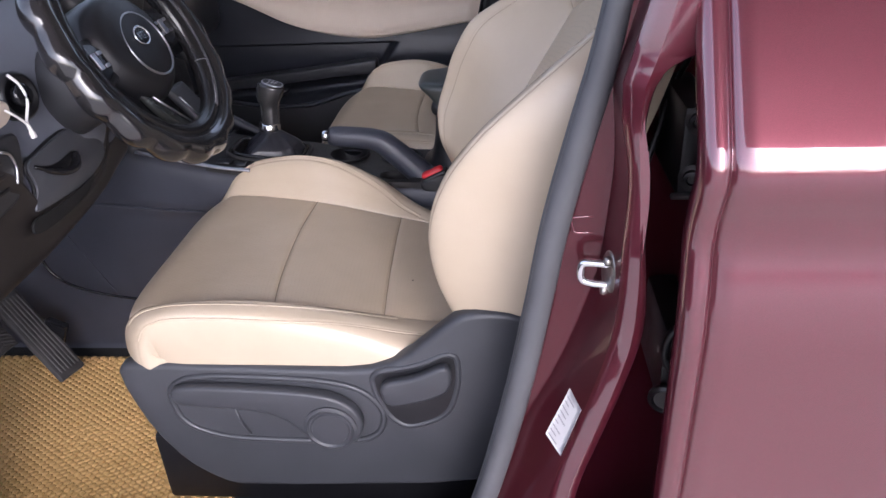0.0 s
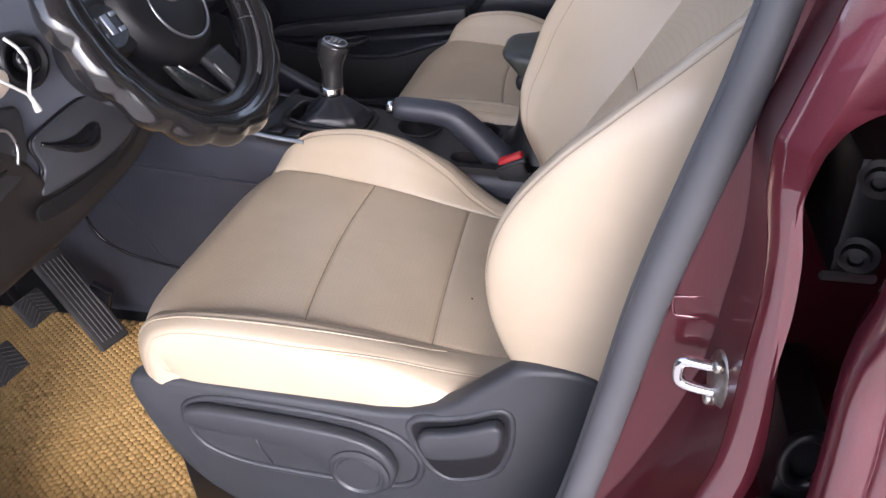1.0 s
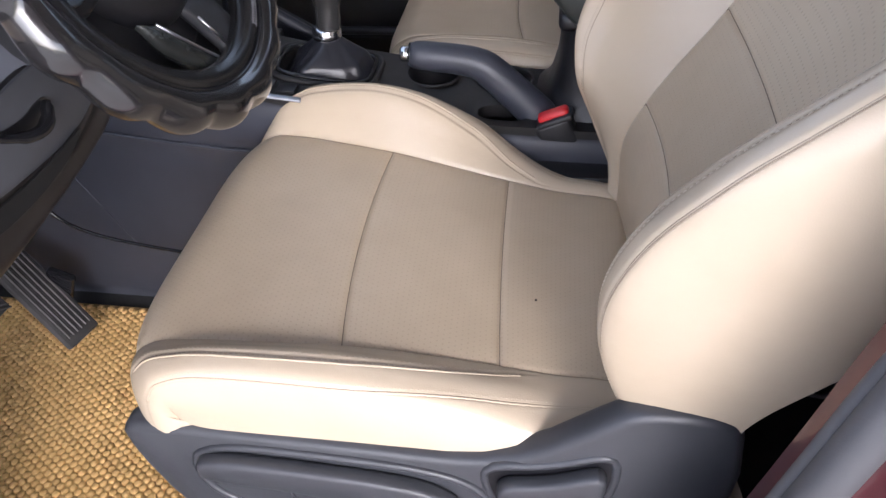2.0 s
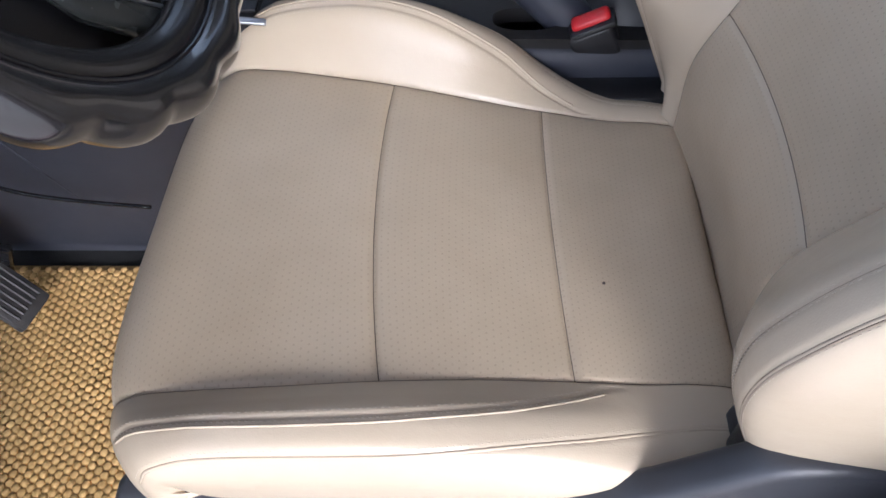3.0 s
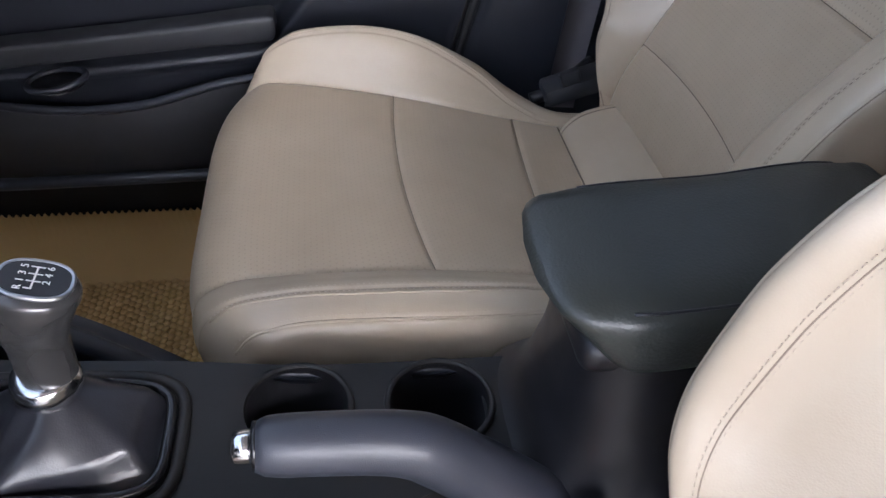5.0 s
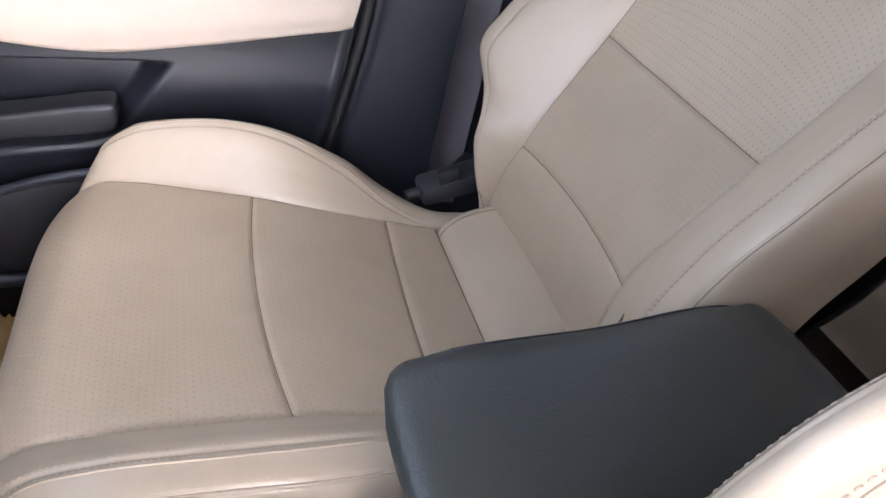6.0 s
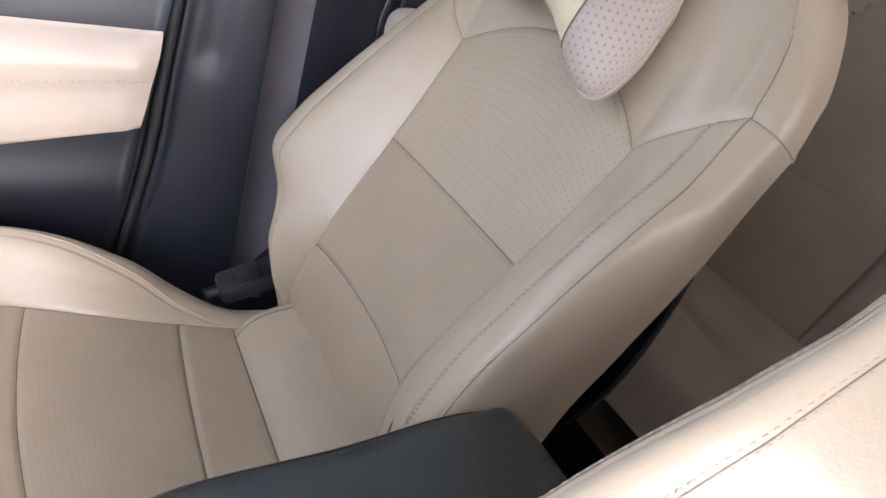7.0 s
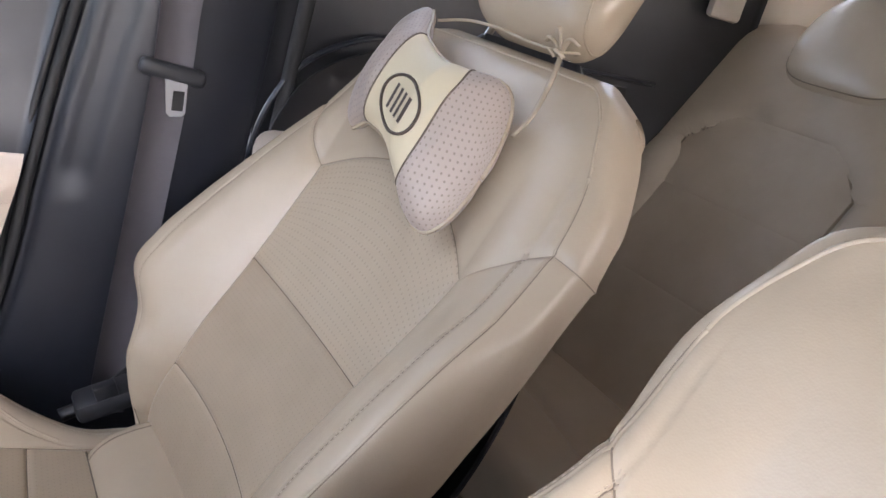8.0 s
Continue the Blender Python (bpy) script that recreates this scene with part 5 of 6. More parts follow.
# lift-off access cover with the bonnet lever, and the slot below it
face = rounded([(-.090, y, z) for y, z in ((-.182, .591), (-.130, .598), (-.088, .603), (-.050, .603), (-.030, .595), (.002, .571), (.036, .546), (.031, .525), (-.004, .511), (-.055, .505), (-.118, .509), (-.194, .516), (-.184, .533), (-.169, .550))], passes=2)
access = part("access_cover", prism(face, (.014, 0, 0), .003, 2), COVER, dash, "slate lift-off access cover")
vv, ff = sweep(np.array(face) + np.array((.007, 0, 0)), .0030, 8, closed=True, up=(1, 0, 0))
solid("cover_gap", vv, ff, PLASTIC_BLACK, dash)
cup = rounded([(-.077, y, z) for y, z in ((-.172, .587), (-.135, .570), (-.100, .565), (-.072, .570), (-.056, .568), (-.054, .557), (-.074, .547), (-.108, .544), (-.128, .550), (-.150, .572))], passes=2)
part("lever_cup", prism(cup, (.0022, 0, 0), .0005, 1), PLASTIC_BLACK, access, "black lever recess")
vv, ff = sweep(smooth_path([(-.076, -.166, .582), (-.070, -.138, .564), (-.062, -.116, .554), (-.060, -.096, .551), (-.064, -.078, .555), (-.072, -.062, .564)], 26), [.004] * 4 + [.0065] * 4 + [.0085] * 12 + [.007] * 4 + [.005] * 2, 12, flat=.75)
solid("bonnet_lever", vv, ff, GLOSS_BLACK, access, "glossy black release lever")
# slot not cut out: a near-black plate stands for its shaded inside
slot = rounded([(-.076, y, z) for y, z in ((-.204, .515), (-.146, .508), (-.075, .507), (-.014, .512), (-.060, .490), (-.130, .484), (-.190, .487), (-.217, .493), (-.217, .508))], passes=2)
part("cover_slot", prism(slot, (.0045, 0, 0), .001, 1), HOLE, dash, "finger slot, its dark inside painted as a black plate")
vv, ff = lathe([(.036, 0), (.036, .012), (.031, .018), (.027, .018), (.024, .010), (.0, .010)], (-.100, -.128, .678), (1, -.2, .15), 32)
solid("ignition_bezel", vv, ff, PLASTIC_BLACK, dash, "black ignition lock surround")
vv, ff = lathe([(.017, 0), (.017, .010), (.013, .013), (0, .013)], (-.088, -.130, .680), (1, -.2, .15), 24)
solid("ignition_lock", vv, ff, GLOSS_BLACK, dash)
cord = thing("key_cord", (-.065, -.125, .66), "white cord loop hanging from the ignition lock", "cord")
vv, ff = sweep(smooth_path([(-.066, -.172, .722), (-.060, -.162, .705), (-.058, -.158, .682), (-.062, -.167, .656), (-.062, -.169, .644)], 24), .0022, 8)
solid("cord_strand", vv, ff, WHITE, cord)
vv, ff = sweep(smooth_path([(-.066, -.200, .680), (-.062, -.184, .664), (-.062, -.169, .648), (-.060, -.166, .628)], 24), [.002] * 16 + [.003] * 4 + [.0045] * 4, 8)
solid("cord_end", vv, ff, WHITE, cord)
beige = rounded([(-.088, -.43, .705), (-.088, -.20, .694), (-.088, -.170, .684), (-.088, -.180, .650), (-.088, -.43, .660)], passes=2)
part("corner_trim", prism(beige, (.012, 0, 0), .005, 3), PLASTIC_TAN, dash, "beige vinyl corner trim")
drawer = rounded([(-.090, -.43, .655), (-.090, -.185, .644), (-.090, -.172, .632), (-.090, -.186, .575), (-.090, -.215, .545), (-.090, -.43, .54)], passes=2)
box_face = part("side_drawer", prism(drawer, (.012, 0, 0), .005, 3), PLASTIC, dash, "charcoal side drawer")
vv, ff = sweep(smooth_path([(-.076, -.225, .628), (-.076, -.208, .618), (-.076, -.203, .596), (-.076, -.212, .575)], 20), .0022, 8)
solid("drawer_edge", vv, ff, SATIN, box_face, "thin bright edge")
for z in (.615, .595, .575):
    part("slat", box((-.0765, -.29, z), (.003, .12, .006), .001, 1), PLASTIC_BLACK, box_face)
# centre stack and upper dash mass
part("upper_dash", box((-.45, .37, .80), (.55, 1.55, .12), .05, 4), PLASTIC, dash, "charcoal dash top")
part("centre_stack", box((-.30, .37, .62), (.20, .30, .36), .03, 3, Matrix.Rotation(radians(18), 3, "Y")), PLASTIC_BLACK, dash, "black centre stack")
for i in range(3):
    for j in range(2):
        part("stack_key", box((-.203 - .012 * i, .262 + .028 * j, .66 - .03 * i), (.008, .022, .02), .002, 1, Matrix.Rotation(radians(18), 3, "Y")), PLASTIC, dash)
part("passenger_dash", box((-.42, .80, .66), (.40, .62, .30), .05, 4), PLASTIC_SOFT, dash)
part("footwell_side", box((-.52, -.46, .2), (.6, .05, .6), .01), PLASTIC_BLACK, dash)

# ---- passenger door, pillar trim, belt ----
pdoor = thing("passenger_door", (.1, 1.12, .0), "closed passenger door with beige padded insert and dark pocket", "car door", "closed doors")
door_end = curve([(.10, .47), (.34, .51), (.45, .534), (.51, .548), (.555, .558), (.625, .573), (.725, .592), (.85, .613), (.92, .625)])
xs = np.concatenate([np.linspace(-.85, -.36, 14), np.linspace(-.34, .34, 110), np.linspace(.36, .56, 14)])
zs = np.concatenate([np.linspace(.10, .30, 10), np.linspace(.306, .48, 70), np.linspace(.50, .90, 22)])
X, Z = np.meshgrid(xs, zs, indexing="ij")
cup_low = curve([(-.40, .312), (.0, .330), (.09, .340), (.20, .352), (.24, .360), (.32, .38)])(X)
cup_end = .236 + (Z - .36) * .72
cup = smoothstep(-.004, .007, Z - cup_low) * (1 - smoothstep(.449, .463, Z)) * (1 - smoothstep(-.024, .004, X - cup_end)) * smoothstep(-.36, -.33, X)
Y = 1.105 - .010 * np.exp(-((Z - .42) / .05) ** 2) + .045 * smoothstep(.63, .90, Z) - .010 * np.exp(-((Z - cup_low + .014) / .012) ** 2) * (1 - smoothstep(.20, .26, X)) + .050 * cup
X = X + (door_end(Z) - .56) * smoothstep(.36, .56, X)
sheet("door_panel", np.stack([X, Y, Z], -1), PLASTIC_SOFT, pdoor, "slate plastic panel with a recessed door pull", thick=.006)
part("door_core", box((-.08, 1.185, .58), (1.54, .03, 1.10), .006), PLASTIC_BLACK, pdoor)
ins_low = curve([(-.75, .80), (-.45, .70), (-.147, .585), (-.02, .522), (.147, .480), (.22, .474), (.35, .487), (.47, .504), (.556, .516)])
ins_top = curve([(-.75, .86), (-.3, .70), (.0, .655), (.3, .652), (.556, .648)])
X, T = np.meshgrid(np.linspace(-.70, .562, 70), np.linspace(0, 1, 36), indexing="ij")
Z = ins_low(X) * (1 - T) + ins_top(X) * T
ends = (door_end(Z) - .566) * smoothstep(.35, .562, X)
bul = curve([(0, 0.0), (.04, .020), (.12, .026), (.5, .032), (.66, .040), (.75, .042), (.85, .034), (.96, .014), (1, 0)])(T) * (1 - smoothstep(.55, .562, X) * .6)
sheet("door_insert", np.stack([X + ends, 1.100 - bul, Z], -1), PLASTIC_TAN, pdoor, "beige padded vinyl insert", thick=.004)
pts = np.stack([np.linspace(-.4, .555, 90), np.full(90, 1.0565), (ins_low(np.linspace(-.4, .555, 90)) * .40 + ins_top(np.linspace(-.4, .555, 90)) * .60)], -1)
stitches("insert_stitching", pts, (0, -1, .3), pdoor, PLASTIC_TAN, step=.007)
# pull bar in its cup, and the pocket
bar = rounded(xz([(-.33, .352), (-.33, .318), (.098, .364), (.232, .374), (.240, .384), (.240, .410), (.232, .417), (.104, .398)], 1.066), passes=1)
part("pull_handle", prism(bar, (0, .05, 0), .006, 3), PLASTIC, pdoor, "charcoal pull handle")
lip = curve([(-.6, .36), (-.35, .325), (-.20, .300), (-.06, .284), (.04, .292), (.144, .322), (.35, .345), (.56, .352)])
X, T = np.meshgrid(np.linspace(-.60, .495, 60), np.linspace(0, 1, 24), indexing="ij")
Z = .135 + (lip(X) - .135) * T
Yp = 1.085 - .048 * np.sin(np.pi * np.clip(T * .62 + .02, 0, 1)) ** .8 * (1 - .5 * smoothstep(.25, .56, X))
sheet("door_pocket", np.stack([X, Yp, Z], -1), PLASTIC, pdoor, "dark moulded pocket", thick=.005)
top = np.array([(x, 1.037 + .024 * float(smoothstep(.25, .56, x)), float(lip(x))) for x in np.linspace(-.60, .495, 50)])
vv, ff = sweep(top, .007, 10)
solid("pocket_lip", vv, ff, PLASTIC_SOFT, pdoor)
ring = np.array([(-.085 + .042 * math.cos(t), 1.062 + .034 * math.sin(t), .322 + .006 * math.cos(t)) for t in np.linspace(0, 2 * np.pi, 40, endpoint=False)])
vv, ff = sweep(ring, .005, 8, closed=True)
solid("bottle_ring", vv, ff, PLASTIC_SOFT, pdoor, "slate bottle holder ring")
vv, ff = lathe([(.038, 0), (.038, .001), (0, .001)], (-.085, 1.062, .316), (0, 0, 1), 28)
solid("bottle_well", vv, ff, PLASTIC_BLACK, pdoor)
vv, ff = sweep(np.array([(-.50, 1.060, .138), (-.2, 1.058, .140), (.1, 1.058, .146), (.30, 1.06, .15)]), .011, 10)
tagged(solid("trim", vv, ff, PLASTIC_SOFT), "slate rounded sill strip beside the passenger footwell", "trim", kind="structure")

pil = thing("pillar_trim", (.70, 1.12, .1), "charcoal plastic pillar trim beside the passenger seat", "pillar trim")
X, Z = np.meshgrid(np.linspace(0, 1, 40), np.linspace(.05, 1.20, 60), indexing="ij")
trim_front = curve([(.05, .49), (.335, .539), (.478, .572), (.60, .591), (.73, .613), (.854, .638), (1.2, .70)])
front = trim_front(Z)
rear = curve([(.05, .90), (.3, .87), (.6, .868), (.86, .885), (1.2, .90)])(Z)
XX = front + (rear - front) * X
YY = 1.120 - .030 * np.sin(np.pi * np.clip(X, 0, 1)) ** .5 + .005 * np.exp(-((XX - front - .040) / .018) ** 4) * smoothstep(.596, .607, Z)
sheet("trim_shell", np.stack([XX, YY, Z], -1), PLASTIC_SOFT, pil, thick=.005)
for off, r in ((-.012, .007), (-.026, .004)):
    pts = np.array([(float(trim_front(z)) + off, 1.114, z) for z in np.linspace(.05, 1.2, 40)])
    vv, ff = sweep(pts, r, 8)
    solid("door_seal", vv, ff, RUBBER, pil, "dark rubber door seal")

belt = thing("seatbelt", (.73, 1.08, .3), "grey webbing seatbelt with a metal tongue on the pillar", "seatbelt")
line = smooth_path([(.770, 1.078, 1.10), (.744, 1.080, .90), (.739, 1.078, .777), (.724, 1.073, .60), (.700, 1.062, .36), (.692, 1.055, .26)], 40)
side = np.array((.0265, .004, -.004))
P = np.stack([line - side, line + side], 0)
sheet("webbing", P, BELT, belt, "grey woven webbing", thick=.0016)
part("tongue_grip", box((.739, 1.072, .784), (.088, .018, .024), .009, 4, Matrix.Rotation(radians(8), 3, "Y")), PLASTIC, belt, "charcoal tongue grip")
V = [(x - .008, y, z - .008) for x, y, z in ((.736, 1.069, .785), (.766, 1.069, .788), (.767, 1.067, .740), (.763, 1.067, .735), (.747, 1.067, .733), (.742, 1.067, .738))]
tongue = part("tongue_plate", prism(V, (0, -.003, 0), .0008, 1), SATIN, belt, "bright steel tongue")
part("tongue_slot", box((.7475, 1.0645, .748), (.015, .002, .027), .0008, 1), PLASTIC_BLACK, tongue)
anchor = thing("belt_anchor", (.67, .97, .30), "grey plastic belt anchor beside the passenger seat", "belt anchor")
part("anchor_body", box((.685, .985, .340), (.10, .05, .030), .008, 2, Matrix.Rotation(radians(-18), 3, "Y")), PLASTIC, anchor)
part("anchor_tab", box((.672, .970, .360), (.030, .014, .022), .003, 2, Matrix.Rotation(radians(-20), 3, "Y")), PLASTIC, anchor, "grey tab")
vv, ff = sweep(smooth_path([(.62, .985, .315), (.66, .990, .33), (.72, 1.02, .36)], 16), .010, 8)
solid("anchor_strap", vv, ff, PLASTIC_BLACK, anchor)

buckle = thing("seatbelt_buckle", (.700, .527, .40), "black plastic seatbelt buckle beside the centre armrest", "buckle")
part("buckle_body", box((.704, .527, .452), (.034, .022, .062), .007, 3, Matrix.Rotation(radians(14), 3, "Y")), PLASTIC_BLACK, buckle)
part("buckle_stalk", box((.690, .527, .392), (.024, .014, .09), .005, 2, Matrix.Rotation(radians(14), 3, "Y")), PLASTIC_BLACK, buckle)

rdoor_in = thing("rear_door", (1.3, 1.14, .1), "closed dark rear door behind the passenger seat", "car door", "closed doors")
X, Z = np.meshgrid(np.linspace(.88, 2.0, 40), np.linspace(.1, 1.12, 40), indexing="ij")
sheet("door_panel", np.stack([X, 1.135 + 0 * X, Z], -1), PLASTIC, rdoor_in, "charcoal plastic panel", thick=.03)
arch = smooth_path([(.872, 1.118, .62), (.876, 1.117, .68), (.886, 1.115, .73), (.901, 1.114, .767), (.919, 1.113, .797), (.953, 1.112, .83), (1.001, 1.111, .856), (1.081, 1.11, .876), (1.35, 1.11, .885), (1.7, 1.11, .885)], 70)
vv, ff = sweep(arch, .006, 12, flat=.7)
solid("panel_rim", vv, ff, PLASTIC_SOFT, rdoor_in)
rec = [(x + .012, 1.108, z - .016) for x, _, z in arch[4::3]] + [(1.7, 1.108, .56), (.90, 1.108, .56)]
part("panel_recess", prism(rec, (0, -.004, 0), .001, 1), PLASTIC_BLACK, rdoor_in, "black recessed area")
part("door_armrest", box((1.10, 1.085, .665), (.46, .06, .10), .03, 4), PLASTIC_TAN, rdoor_in, "beige armrest end")
vv, ff = sweep(np.array([(.90, 1.118, .20), (.905, 1.116, .6), (.93, 1.116, .95), (.97, 1.10, 1.2)]), .012, 10)
solid("door_seal", vv, ff, RUBBER, rdoor_in)

# ---- rear seat ----
rear = thing("rear_seat", (1.6, .4, -.06), "beige leather rear bench seat in the shade", "car seat")
RB = np.array((1.66, 0, .33))
ru, rn = np.array((.565, 0, .825)), np.array((-.825, 0, .565))


def rear_at(y, w, n):
    return RB + np.stack([ru[0] * w + rn[0] * n, y, ru[2] * w + rn[2] * n], -1)


def rear_back(y0, y1, parent):
    mid, half = (y0 + y1) / 2, (y1 - y0) / 2
    ws, ss = np.concatenate([seg(-.14, .158, 24), seg(.158, .36, 24)[1:], seg(.36, .58, 40)[1:], seg(.58, .83, 24)[1:]]), np.linspace(-1, 1, 120)
    W, S = np.meshgrid(ws, ss, indexing="ij")
    hw = half * (1 - .36 * smoothstep(.72, .84, W) ** 1.6)
    n = .06 * (1 - np.abs(S) ** 6) - .06 * smoothstep(.72, .83, W)
    D = S + .06
    arch_w = .580 - .090 * np.clip((np.abs(D) - .22) / .35, 0, 1.6) ** 2.2
    inside = np.minimum(arch_w - W, (.59 - np.abs(D)) * half * 1.6)
    seam = np.minimum(np.abs(inside), np.where(inside > -.01, np.minimum(np.abs(W - .36), np.abs(W - .158)), 1))
    n = n + dimple(seam, .005, .006) - .006 * np.tanh(inside / .02)
    sheet("backrest", rear_at(mid + S * hw, W, n), HIDE_REAR, parent, "taupe leather backrest", thick=.08, flip=True)
    d_ = np.linspace(-.56, .56, 90)
    side_w = np.linspace(.02, .47, 90)
    runs = [(d_, .580 - .090 * np.clip((np.abs(d_) - .22) / .35, 0, 1) ** 2.2), (d_, np.full(90, .36)), (d_, np.full(90, .158)), (np.full(90, .59), side_w), (np.full(90, -.59), side_w)]
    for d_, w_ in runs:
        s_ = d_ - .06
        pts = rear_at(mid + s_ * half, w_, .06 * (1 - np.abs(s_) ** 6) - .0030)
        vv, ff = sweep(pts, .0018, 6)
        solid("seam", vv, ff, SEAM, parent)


rear_back(.545, 1.27, rear)
rear_back(-.42, .53, rear)
A, T = np.meshgrid(np.linspace(0, 2 * np.pi, 40, endpoint=False), np.linspace(-1, 1, 30), indexing="ij")
for yc in (.865, .05):
    fl = np.clip(1 - np.abs(T) ** 4.2, 0, 1) ** .45
    sn, cs = np.sign(np.sin(A)) * np.abs(np.sin(A)) ** .8, np.sign(np.cos(A)) * np.abs(np.cos(A)) ** .8
    hr = rear_at(yc + T * .143, .780 + .135 * sn * fl, .118 + .060 * cs * (.45 + .55 * fl))
    hd = sheet("headrest", hr.transpose(1, 0, 2), HIDE, rear, "beige leather headrest", wrap=True)
    t_ = np.linspace(-.96, .96, 60)
    f_ = np.clip(1 - np.abs(t_) ** 4.2, 0, 1) ** .45
    vv, ff = sweep(rear_at(yc + t_ * .143, .780 - .135 * f_ * math.sin(1.0) ** .8, .118 + .060 * math.cos(1.0) ** .8 * (.45 + .55 * f_)), .0016, 6)
    solid("headrest_seam", vv, ff, SEAM_SOFT, hd)
X, Yg = np.meshgrid(np.linspace(1.13, 1.70, 60), np.linspace(-.42, 1.06, 80), indexing="ij")
Zc = .335 + .01 * np.sin((X - 1.13) * 5) - .06 * (1 - smoothstep(1.13, 1.20, X)) - .05 * smoothstep(.98, 1.06, Yg)
sm = np.minimum(np.abs(X - 1.35 - .03 * np.cos(Yg * 6)), np.abs(X - 1.52 - .02 * np.cos(Yg * 6)))
Zc = Zc + dimple(sm, .008, .008) + .006 * (1 - np.exp(-sm / .03))
sheet("cushion", np.stack([X, Yg, Zc], -1), HIDE_REAR, rear, "taupe leather cushion", thick=.16)
bol = smooth_path([tuple(rear_at(np.array(y), w, n)) for y, w, n in ((1.090, .02, .07), (1.090, .20, .09), (1.096, .36, .095), (1.115, .47, .085), (1.142, .555, .06))], 40)
vv, ff = sweep(bol, np.interp(np.linspace(0, 1, 40), [0, .1, .6, .85, .95, 1], [.03, .068, .074, .060, .040, .012]), 18, flat=.8)
solid("side_bolster", vv, ff, HIDE, rear, "beige leather side bolster")
part("bench_base", box((1.45, .35, .08), (.55, 1.40, .28), .02), PLASTIC_BLACK, rear)
panel_box("wall_rear_quarter", (2.42, 1.17, .25), (.95, .04, .77), PLASTIC, "dark lower trim of the rear quarter", "trim", .01)
panel_box("wall_rear_quarter", (2.42, -.47, .42), (.95, .04, 1.10), PAINT, "maroon rear quarter panel behind the door", "trim", .01)
panel_box("wall_rear_quarter", (2.40, 1.17, .95), (.90, .04, .62), HEADLINER, "pale plastic rear quarter trim", "trim", .01)
panel_box("pillar", (1.83, 1.105, 1.14), (.10, .02, .20), HEADLINER, "pale beige rear door frame trim", "pillar", .01)

# ---- neck pillow on the passenger seat ----
pillow = thing("neck_pillow", tuple(recline(np.array(0.0), .60, .03) + np.array(PASSENGER)), "cream and taupe perforated leather neck pillow tied to headrest", "pillow")
PC, PA = (-.012, .583), radians(13)
PIL = .142
pil_h = curve([(-1, .088), (-.92, .091), (-.80, .090), (-.66, .085), (-.5, .073), (-.25, .060), (0, .055), (.25, .058), (.5, .067), (.66, .078), (.80, .089), (.92, .097), (1, .099)])


def pillow_at(s_, a):
    """Bone-shaped pillow: s_ along it from the near lobe to the far one, a round its section."""
    h = pil_h(s_) * (np.clip(1 - np.abs(s_) ** np.where(s_ < 0, 9, 16), 0, 1) ** .5 * .985 + .015)
    L = s_ * PIL
    c, sn = np.cos(a), np.sin(a)
    b = h * np.sign(c) * np.abs(c) ** .9
    tck = .038 * (pil_h(s_) / .07) ** .6 * np.clip(1 - np.abs(s_) ** 5, 0, 1) ** .55 * np.sign(sn) * np.abs(sn) ** .85 * np.where(sn < 0, .6, 1.0)
    wr = .0012 * np.sin(30 * s_ + 6 * c) * np.abs(sn) * smoothstep(.4, .6, np.abs(s_))
    fall = np.clip(np.abs(s_) - .35, 0, 1) * PIL
    y = PC[0] + L + fall * np.sign(s_) * -.10
    w = PC[1] + L * math.tan(PA) + b
    n = .056 - fall * .34 + tck + wr
    return recline(y + LEAN * np.clip(w - .45, 0, 1), w, n) + np.array(PASSENGER)


def near_seam(a):
    return -(.46 + .18 * np.clip(np.sin(a), 0, 1))


def far_seam(a):
    return .36 - .12 * np.clip(np.sin(a), 0, 1)


for nm, low_end, high_end, m, lab in (("pillow_lobe", lambda a: -1 + 0 * a, near_seam, PILLOW_MESH, "taupe perforated lobe"), ("pillow_centre", near_seam, far_seam, PILLOW_CREAM, "cream leather centre"),
                                      ("pillow_lobe", far_seam, lambda a: 1 + 0 * a, PILLOW_MESH, "taupe perforated lobe")):
    Tg, Ag = np.meshgrid(np.linspace(0, 1, 48), np.linspace(-np.pi / 2, 1.5 * np.pi, 64), indexing="ij")
    e0, e1 = np.arcsin(low_end(Ag)), np.arcsin(high_end(Ag))
    Sg = np.sin(e0 + (e1 - e0) * Tg)
    P = pillow_at(Sg, Ag)
    along = np.concatenate([np.zeros((1, 64)), np.cumsum(np.linalg.norm(np.diff(P, axis=0), axis=2), 0)], 0)
    if nm == "pillow_lobe" and Sg[0, 0] < -.99:
        along = along - along[-1:]
    run = np.concatenate([np.zeros((48, 1)), np.cumsum(np.linalg.norm(np.diff(P, axis=1), axis=2), 1)], 1)
    sheet(nm, P, m, pillow, lab, flip=True, uv=np.stack([along, run - run[:, 32:33]], -1))
for a in (0.0, math.pi):
    pts = pillow_at(np.sin(np.linspace(-np.pi / 2, np.pi / 2, 140)), np.full(140, a))
    vv, ff = sweep(pts, .0024, 8)
    solid("piping", vv, ff, HIDE, pillow, "beige piping")
for seam_of in (near_seam, far_seam):
    aa = np.linspace(.05, math.pi - .05, 40)
    vv, ff = sweep(pillow_at(seam_of(aa), aa), .0012, 6)
    solid("seam_line", vv, ff, SEAM, pillow)


def emblem_pt(e, f, lift=.0012):
    """A point of the pillow's face, e along it and f across."""
    s_ = np.array(e / PIL)
    h = float(pil_h(s_))
    c = np.clip(f / h, -1, 1)
    a = math.acos(float(np.sign(c) * abs(c) ** (1 / .9)))
    return pillow_at(s_, np.array(a)) + np.array((-RC, 0, RS)) * lift


